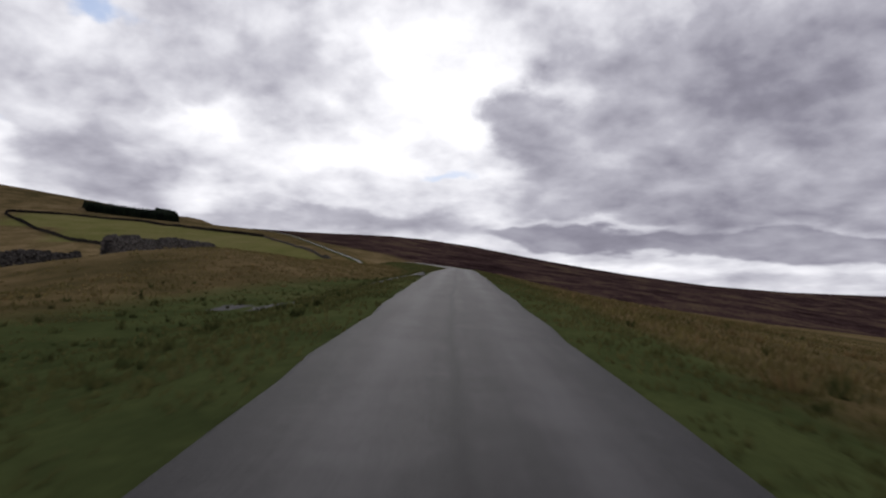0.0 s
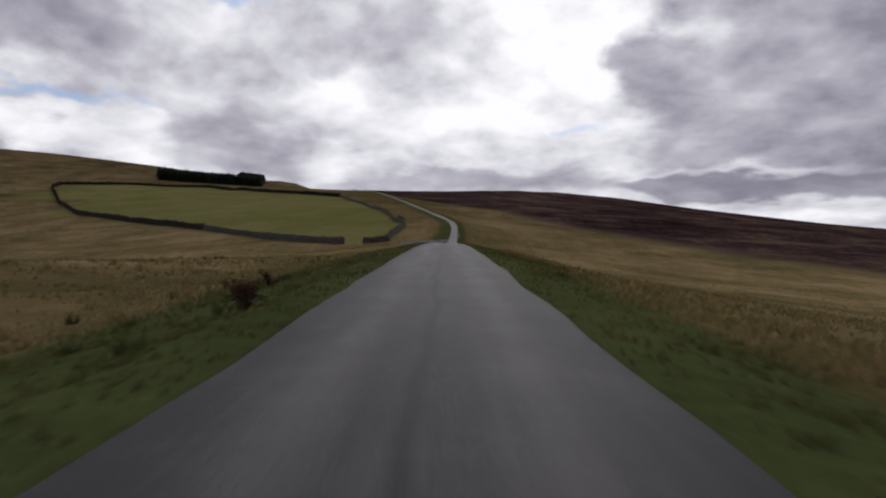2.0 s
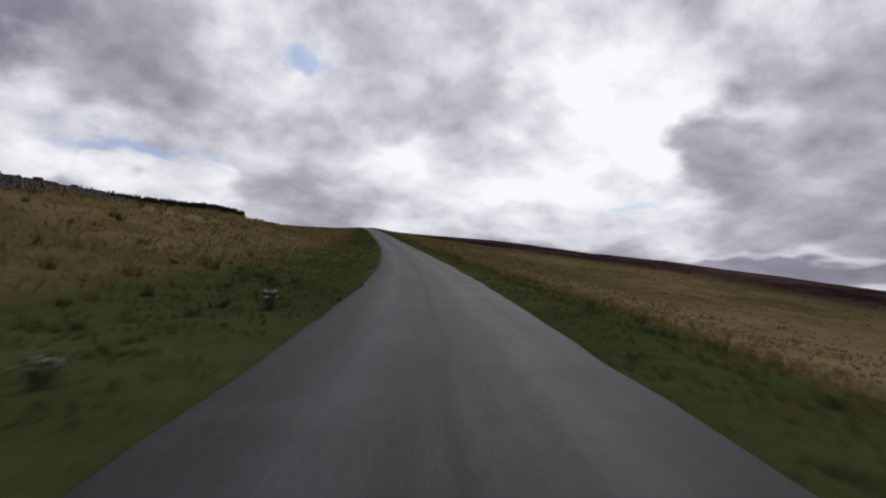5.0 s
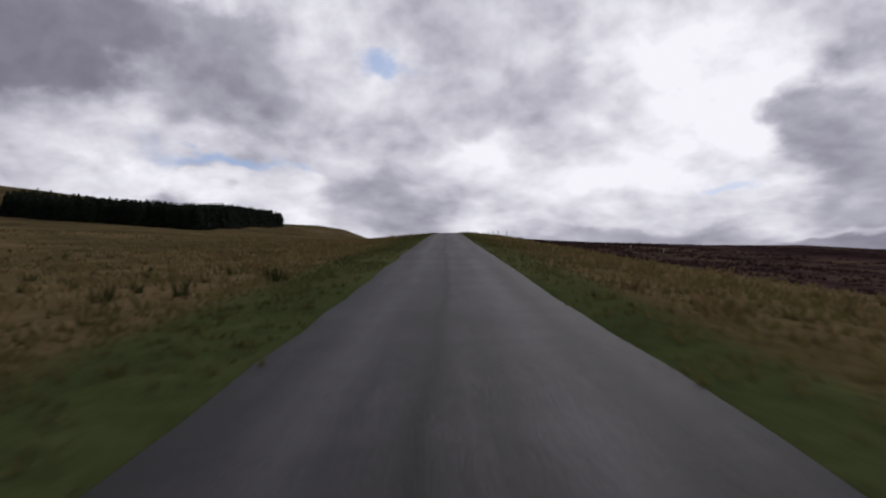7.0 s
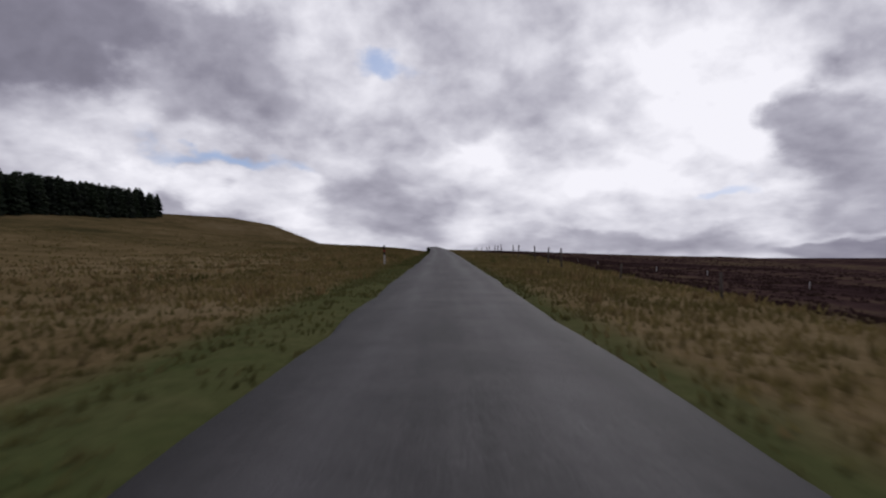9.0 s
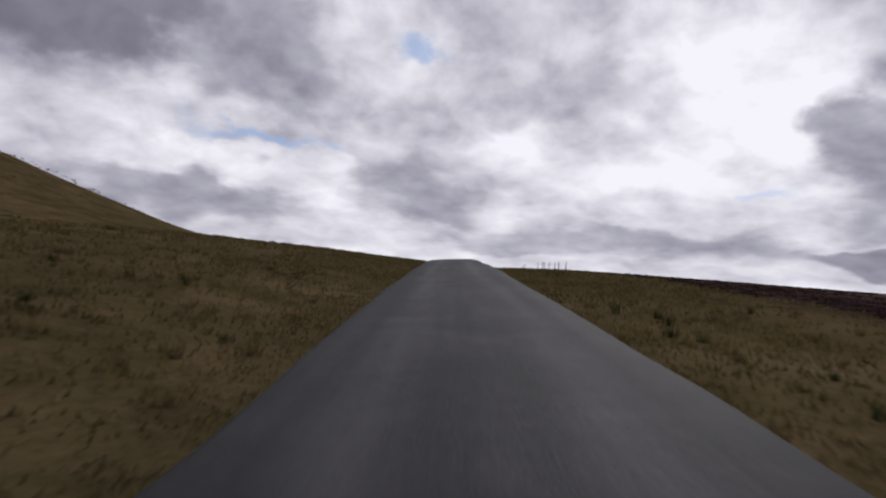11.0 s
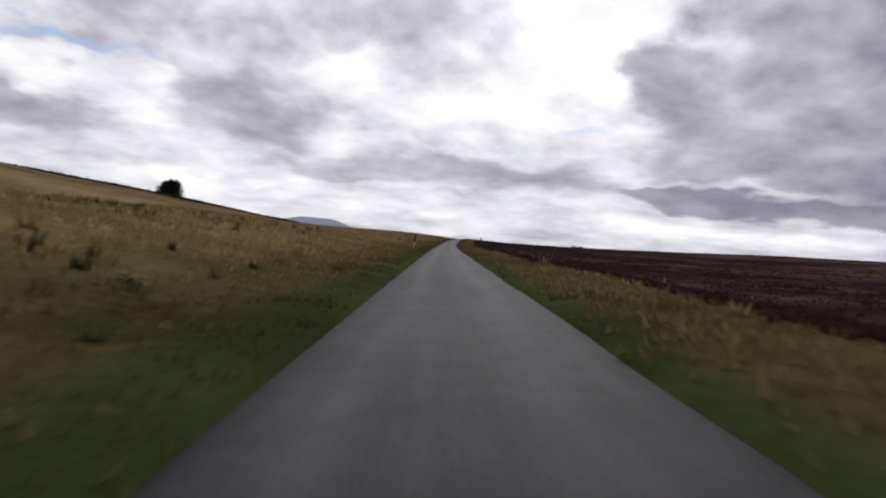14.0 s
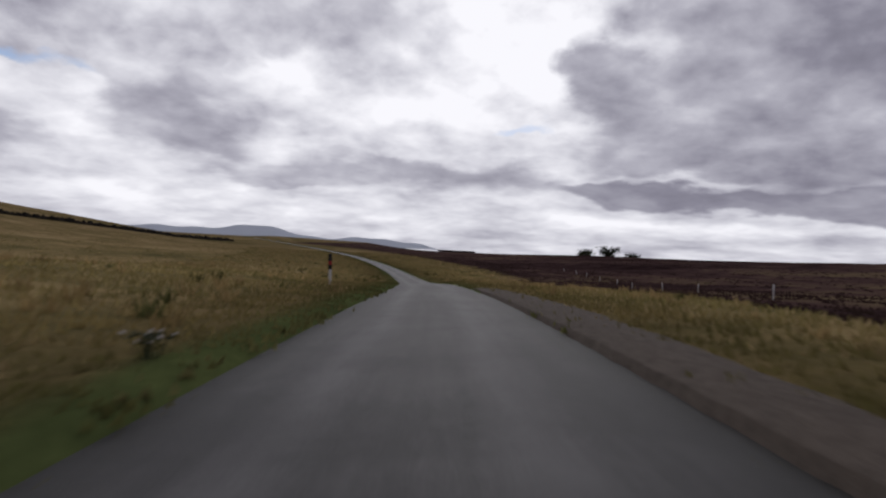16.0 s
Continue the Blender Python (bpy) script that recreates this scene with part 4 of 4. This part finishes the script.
def broadleaf(name, seed, tall, wide, label, trunk=0.28, lean=0.0):
    """A wind-shaped tree: trunk, spreading limbs and a low dome of leaf clumps with gaps."""
    r = random.Random(seed)
    root = empty(name, pose(0, 0, 0))
    bm = bmesh.new()
    fork = tall * trunk
    tube(bm, [(0, 0, -0.2), (lean * 0.2, 0, fork * 0.5), (lean * 0.5, 0, fork)], [tall * 0.055, tall * 0.045, tall * 0.04], 9)
    part("trunk", bm, BARK, root)
    crown = bmesh.new()
    for k in range(11):
        a = 6.283 * k / 11 + r.uniform(-0.3, 0.3)
        out = wide * 0.42 * r.uniform(0.35, 1.0)
        tip = Vector((lean + math.cos(a) * out, math.sin(a) * out, tall * (0.93 - 0.42 * (out / (wide * 0.42)) ** 2) * r.uniform(0.85, 1.02)))
        bm = bmesh.new()
        start = Vector((lean * 0.5, 0, fork * r.uniform(0.8, 1.0)))
        mid = start.lerp(tip, 0.5) + Vector((0, 0, tall * 0.05))
        tube(bm, [start, mid, tip], [tall * 0.024, tall * 0.015, tall * 0.005], 6)
        part("limb", bm, BARK, root)
    for k in range(230):
        a, up = r.uniform(0, 6.283), r.uniform(0.0, 1.0)
        out = wide * 0.44 * (1 - up ** 2.4) ** 0.5 * r.uniform(0.45, 1.0) * (1 + 0.13 * math.sin(3 * a + seed) + 0.08 * math.sin(7 * a + 5 * up))
        leaf_cluster(crown, r, (lean * up + math.cos(a) * out, math.sin(a) * out, tall * (0.08 + 0.84 * up)), wide * 0.13, 24)
    part("crown", crown, LEAVES, root)
    return tagged(root, label, "tree")


def bush(seed, tall, wide, label):
    r = random.Random(seed)
    root = empty("bush", pose(0, 0, 0))
    crown = bmesh.new()
    for k in range(6):
        a = 6.283 * k / 6 + r.uniform(-0.4, 0.4)
        tip = Vector((math.cos(a) * wide * 0.35, math.sin(a) * wide * 0.35, tall * r.uniform(0.55, 0.9)))
        bm = bmesh.new()
        tube(bm, [(0, 0, -0.05), tip * 0.5, tip], [wide * 0.03, wide * 0.02, wide * 0.008], 5)
        part("stem", bm, BARK, root)
        for j in range(5):
            p = tip * r.uniform(0.4, 1.05) + Vector((r.gauss(0, 1), r.gauss(0, 1), r.gauss(0, 0.7))) * wide * 0.1
            leaf_cluster(crown, r, p, wide * 0.26, 22)
    part("crown", crown, LEAVES, root)
    return tagged(root, label, "bush")


def thistle(seed):
    """A thistle clump gone to seed: stems, spiny leaves, pale downy heads."""
    r = random.Random(seed)
    root = empty("thistle_clump", pose(0, 0, 0))
    heads = []
    for k in range(13):
        a, out = r.uniform(0, 6.283), r.uniform(0.015, 0.105)
        tip = Vector((math.cos(a) * out, math.sin(a) * out, r.uniform(0.035, 0.095)))
        bm = bmesh.new()
        tube(bm, [(tip.x * 0.3, tip.y * 0.3, -0.02), tip * 0.7 + Vector((0, 0, 0.01)), tip], [0.003, 0.0025, 0.002], 5)
        for j in range(9):
            bm.verts.ensure_lookup_table()
            root_vert = bm.verts[r.randrange(10)]
            p = root_vert.co.copy()
            b = r.uniform(0, 6.283)
            d = Vector((math.cos(b), math.sin(b), r.uniform(0.1, 0.7)))
            s = Vector((-math.sin(b), math.cos(b), 0)) * 0.012
            bm.faces.new([root_vert] + [bm.verts.new(q) for q in (p + d * 0.018 + s * 0.5, p + d * 0.040, p + d * 0.018 - s * 0.5)])
        part("stem", bm, THISTLE, root)
        if k % 4 != 3:
            heads.append(tip)
    for tip in heads:
        bm = bmesh.new()
        bmesh.ops.create_icosphere(bm, subdivisions=1, radius=0.007, matrix=Matrix.Translation(tip + Vector((0, 0, 0.008))))
        for v in bm.verts:
            v.co += Vector((r.gauss(0, 1), r.gauss(0, 1), r.gauss(0, 1))) * 0.002
        part("seed_head", bm, DOWN, root, "pale downy seed head")
    return tagged(root, "thistle clump with pale seed heads in the verge", "thistle", "thistles on the verge")


def dock(seed):
    """A dock gone over: upright stems crowded with rust-brown seed, a few broad leaves at the foot."""
    r = random.Random(seed)
    root = empty("dock_plant", pose(0, 0, 0))
    for k in range(7):
        a, out = r.uniform(0, 6.283), r.uniform(0.01, 0.075)
        tip = Vector((math.cos(a) * out, math.sin(a) * out, r.uniform(0.06, 0.125)))
        bm = bmesh.new()
        tube(bm, [(tip.x * 0.3, tip.y * 0.3, -0.02), tip * 0.6, tip], [0.004, 0.003, 0.002], 5)
        part("stem", bm, RUST, root)
        bm = bmesh.new()
        for j in range(50):
            p = tip * r.uniform(0.40, 1.02) + Vector((r.gauss(0, 1), r.gauss(0, 1), r.gauss(0, 1))) * 0.009
            n = Vector((r.gauss(0, 1), r.gauss(0, 1), r.gauss(0, 1))).normalized()
            q = n.orthogonal().normalized() * 0.007
            bm.faces.new([bm.verts.new(v) for v in (p - q, p + n.cross(q), p + q)])
        part("seed_spike", bm, RUST, root, "rust-brown seed spike")
    for k in range(6):
        a = r.uniform(0, 6.283)
        d, w = Vector((math.cos(a), math.sin(a), 0)), Vector((-math.sin(a), math.cos(a), 0)) * 0.018
        bm = bmesh.new()
        v = [bm.verts.new(q) for q in (d * 0.005, d * 0.05 + w + Vector((0, 0, 0.04)), d * 0.11 + Vector((0, 0, 0.025)), d * 0.05 - w + Vector((0, 0, 0.04)), d * 0.055 + Vector((0, 0, 0.033)))]
        for q in ((0, 1, 4), (1, 2, 4), (2, 3, 4), (3, 0, 4)):
            bm.faces.new([v[i] for i in q])
        part("leaf", bm, THISTLE, root, "broad dull green leaf")
    return tagged(root, "withered dock plant with rust-brown seed spikes", "dock plant", "docks on the verge")


def boulder(seed, size, label):
    r = random.Random(seed)
    bm = bmesh.new()
    bmesh.ops.create_icosphere(bm, subdivisions=2, radius=0.5)
    for v in bm.verts:
        v.co *= 1 + 0.22 * noise.noise(v.co * 2.3 + Vector((seed * 3.1, 0, 0)))
        v.co = Vector((v.co.x * size[0], v.co.y * size[1], max(v.co.z, -0.3) * size[2]))
    me = bpy.data.meshes.new("stone")
    bm.to_mesh(me)
    bm.free()
    me.materials.append(STONE)
    return tagged(new("boulder", me), label, "stone")


# ---------------------------------------------------------------- the pasture, its walls and the side track
flat_patch("side_track", TRACK_EDGE, TRACK, "short grey tarmac track from the lane to a field gateway")
flat_patch("passing_place", LAYBY_A, GRAVEL, "worn gravel passing place beside the lane")
flat_patch("passing_place", LAYBY_B, GRAVEL, "worn gravel passing place beside the lane")
flat_patch("passing_place", LAYBY_C, TRACK, "dark tarmac passing place beside the lane")
flat_patch("gateway", GATEWAY, TRACK, "muddy gravel gateway opening off the lane")
dry_stone_wall(LANE_WALL, 0.11, 0.52, 0.26, 5, "dry-stone wall of grey gritstone beside the side track", (138, 150))
dry_stone_wall(FRONT_WALL[3:], 0.13, 0.56, 0.26, 6, "dry-stone wall running down to the field gateway")
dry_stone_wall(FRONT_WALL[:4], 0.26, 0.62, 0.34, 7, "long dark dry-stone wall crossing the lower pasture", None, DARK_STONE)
dry_stone_wall(BACK_WALL[:4], 0.17, 0.27, 0.26, 10, "low grey dry-stone wall dropping over the brow")
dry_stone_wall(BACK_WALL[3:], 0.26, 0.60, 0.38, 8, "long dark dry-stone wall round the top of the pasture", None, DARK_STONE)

RUIN = [(-7.2, 26.8), (-6.4, 32.5), (-5.1, 39.8)]
RUIN_END = [(-11.6, 27.0), (-11.0, 30.5), (-10.5, 34.6)]
dry_stone_wall(RUIN, 0.12, 0.60, 0.30, 11, "tumbled grey dry-stone wall on a rough grass mound", None)
dry_stone_wall(RUIN_END, 0.12, 0.55, 0.30, 12, "broken end of a tumbled dry-stone wall", None)

MOOR_WALL = [(-122, 612), (-103, 638), (-85, 636), (-75, 649), (-62, 676)]
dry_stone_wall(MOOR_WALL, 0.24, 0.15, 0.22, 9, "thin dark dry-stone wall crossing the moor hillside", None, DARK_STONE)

# ---------------------------------------------------------------- posts along the lane
POSTS = [(10.45, 130.7), (11.36, 171.5), (-18.1, 328.2), (-42.22, 459.2), (-42.05, 508.7), (-41.4, 532.4), (-38.97, 570.0)]
first_post = snow_post()
for k, (x, y) in enumerate(POSTS):
    tilt = (3.0 * math.sin(k * 2.1), 3.0 * math.cos(k * 1.7))
    if k == 0:
        place(first_post, x, y, 5, *tilt)
    else:
        stand(first_post, x, y, 8 * k, *tilt, 0.05 if k == 3 else 0.0)
run(fence_post(0.12, 0.0095, WHITE, "short pale fence stake standing in dark heather"), 264, 346, 5.6, 5.8, 3.4, 31)
run(fence_post(0.34, 0.016, TIMBER, "grey timber fence post on the moor skyline"), 327.5, 356, 2.1, 2.1, 2.05, 32)
run(fence_post(0.29, 0.017, TIMBER, "tall grey timber fence post above the bank"), 433.5, 454.5, 4.2, 4.2, 1.52, 33)
run(fence_post(0.40, 0.016, TIMBER, "grey timber fence post along the moor edge"), 411.5, 422.5, 4.2, 4.2, 1.6, 37)
run(fence_post(0.075, 0.0036, WHITE, "thin pale stake standing in dark heather"), 474, 560, 2.0, 2.3, 1.9, 34)
run(fence_post(0.18, 0.010, WHITE, "pale fence stake on the heather slope"), 566, 600, 3.4, 10.0, 3.4, 36)
run(fence_post(0.32, 0.012, TIMBER, "grey timber fence post beside the crest of the lane"), 555.5, 562, 2.0, 1.9, 1.0, 35)

run(fence_post(0.20, 0.012, TIMBER, "dark timber fence post at the edge of the heather"), 268, 326, 1.9, 2.05, 3.1, 38)
stump = fence_post(0.42, 0.03, TIMBER, "stout dark timber post standing alone in heather")
place(stump, -37.3, 519.86, 10)
stand(stump, -36.37, 519.5, 40)

# ---------------------------------------------------------------- trees
PLANTATION = [(-61, 345), (-102, 347), (-127, 402), (-73.5, 404)]
spruces = [conifer(k, 3.75 + 0.15 * k) for k in range(4)]
rt = random.Random(9)
used = set()
for (x0, y0), (x1, y1) in ((PLANTATION[0], PLANTATION[1]), (PLANTATION[3], PLANTATION[0])):
    long = math.hypot(x1 - x0, y1 - y0)
    nx, ny = (y1 - y0) / long, -(x1 - x0) / long
    for row in range(3):
        n = int(long / 1.55)
        for k in range(n):
            f = (k + rt.uniform(0.2, 0.8)) / n
            o = 0.5 + row * 1.5 + rt.uniform(-0.4, 0.4)
            x, y = x0 + (x1 - x0) * f + nx * o, y0 + (y1 - y0) * f + ny * o
            kind = rt.randrange(4)
            if kind in used:
                stand(spruces[kind], x, y, rt.uniform(0, 360), 0, 0, rt.uniform(0, 0.4) + 0.5 * max(0.0, (y - 375) / 30))
            else:
                place(spruces[kind], x, y)
                used.add(kind)


def inner_wood():
    """The crowded crowns behind the edge of the plantation."""
    bm = bmesh.new()
    r = random.Random(12)
    for i in range(0, 46):
        for j in range(0, 48):
            x, y = -136 + i * 1.65 + r.uniform(-0.5, 0.5), 346 + j * 1.65 + r.uniform(-0.5, 0.5)
            if inside(np.array(x + 2.6), np.array(y - 3.6), PLANTATION) and inside(np.array(x), np.array(y), PLANTATION) and (y < 360 or x > -71 - 0.212 * (y - 345)):
                spruce_crown(bm, r, r.uniform(3.5, 4.1) - 0.5 * max(0.0, (y - 375) / 30), Vector((x, y, land_at(x, y))), 5, 0.075)
    ob = part("spruce_wood", bm, NEEDLES, None)
    return tagged(ob, "crowded dark spruce crowns inside the hillside plantation", "trees", kind="stuff")


inner_wood()
place(broadleaf("lone_tree", 3, 5.6, 8.6, "dark dense lone tree on the hill crest", 0.2, 0.5), -128.0, 714.4)
for k, (x, y, tall, wide) in enumerate(((-7.5, 651, 1.5, 2.2), (-10.4, 652, 0.9, 2.0), (-4.6, 650, 0.8, 1.6))):
    place(bush(k + 1, tall, wide, "dark windswept bush on the heather skyline"), x, y)
place(bush(7, 0.85, 1.0, "dark hawthorn bush growing over the stone wall"), 4.7, 171.0)

# ---------------------------------------------------------------- small things on the verges
for k, (x, y) in enumerate(((11.02, 177.84), (10.95, 179.2), (-12.8, 301.5), (-38.95, 563.5), (-42.6, 493.1), (-42.42, 475.1), (10.2, 130.9), (10.55, 131.05), (10.0, 131.2))):
    place(thistle(k + 3), x, y, 40 * k).scale = [(0.5, 0.7, 0.5, 0.75, 0.6, 0.6, 0.8, 0.8, 0.7)[k]] * 3


docks = [dock(k) for k in range(3)]
for k, (x, y) in enumerate(((9.25, 72.75), (9.1, 73.3), (8.9, 74.6), (8.5, 118.6), (8.75, 119.4), (9.0, 120.0), (-12.98, 301.7), (-42.5, 475.5), (9.3, 100.4))):
    if k < 3:
        place(docks[k], x, y, 70 * k)
    else:
        stand(docks[k % 3], x, y, 70 * k)


def fallen_post():
    """An old gatepost lying askew, one end propped up out of the grass."""
    root = empty("fallen_post", pose(0, 0, 0))
    bm = bmesh.new()
    tube(bm, [(-0.24, 0.05, 0.17), (0.0, 0.0, 0.10), (0.25, -0.04, 0.015)], [0.022, 0.026, 0.030], 7)
    part("shaft", bm, PALE_WOOD, root, "", True)
    bm = bmesh.new()
    tube(bm, [(-0.24, 0.05, 0.17), (-0.275, 0.056, 0.178)], [0.022, 0.012], 7)
    part("broken_end", bm, PALE_WOOD, root, "splintered pale end")
    return tagged(root, "bleached fallen gatepost lying askew in the grass", "post")


place(fallen_post(), 8.85, 131.7, 0)
for k, (x, y, s) in enumerate(((-41.25, 440.5, 0.05), (-41.5, 440.0, 0.04), (-41.1, 441.6, 0.045), (12.95, 146.2, 0.12), (12.9, 54.2, 0.22), (11.08, 163.7, 0.06), (8.6, 91.0, 0.05), (9.82, 90.2, 0.035), (9.72, 90.0, 0.022), (3.92, 19.1, 0.030), (3.80, 19.05, 0.022), (3.84, 18.9, 0.018), (4.02, 19.35, 0.024))):
    place(boulder(10 + k, (s * 1.5, s, s * 0.7), "small pale stone half sunk in the grass"), x, y, 33 * k)


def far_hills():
    """Blue hills on the horizon, far behind all the rest; the blue is haze put into the colour."""
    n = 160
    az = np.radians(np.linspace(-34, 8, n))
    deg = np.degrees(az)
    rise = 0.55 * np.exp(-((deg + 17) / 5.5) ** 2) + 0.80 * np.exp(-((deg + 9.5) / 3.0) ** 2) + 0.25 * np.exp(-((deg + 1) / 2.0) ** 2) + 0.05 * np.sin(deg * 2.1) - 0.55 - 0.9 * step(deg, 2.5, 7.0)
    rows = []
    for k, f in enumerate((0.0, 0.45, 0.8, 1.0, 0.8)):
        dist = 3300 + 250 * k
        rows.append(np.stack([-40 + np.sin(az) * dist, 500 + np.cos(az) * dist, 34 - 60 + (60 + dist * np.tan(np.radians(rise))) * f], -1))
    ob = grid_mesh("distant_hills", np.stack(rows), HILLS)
    tagged(ob, "hills far off on the horizon, blue haze painted into their colour", "hills", kind="structure")


far_hills()
build_grass()
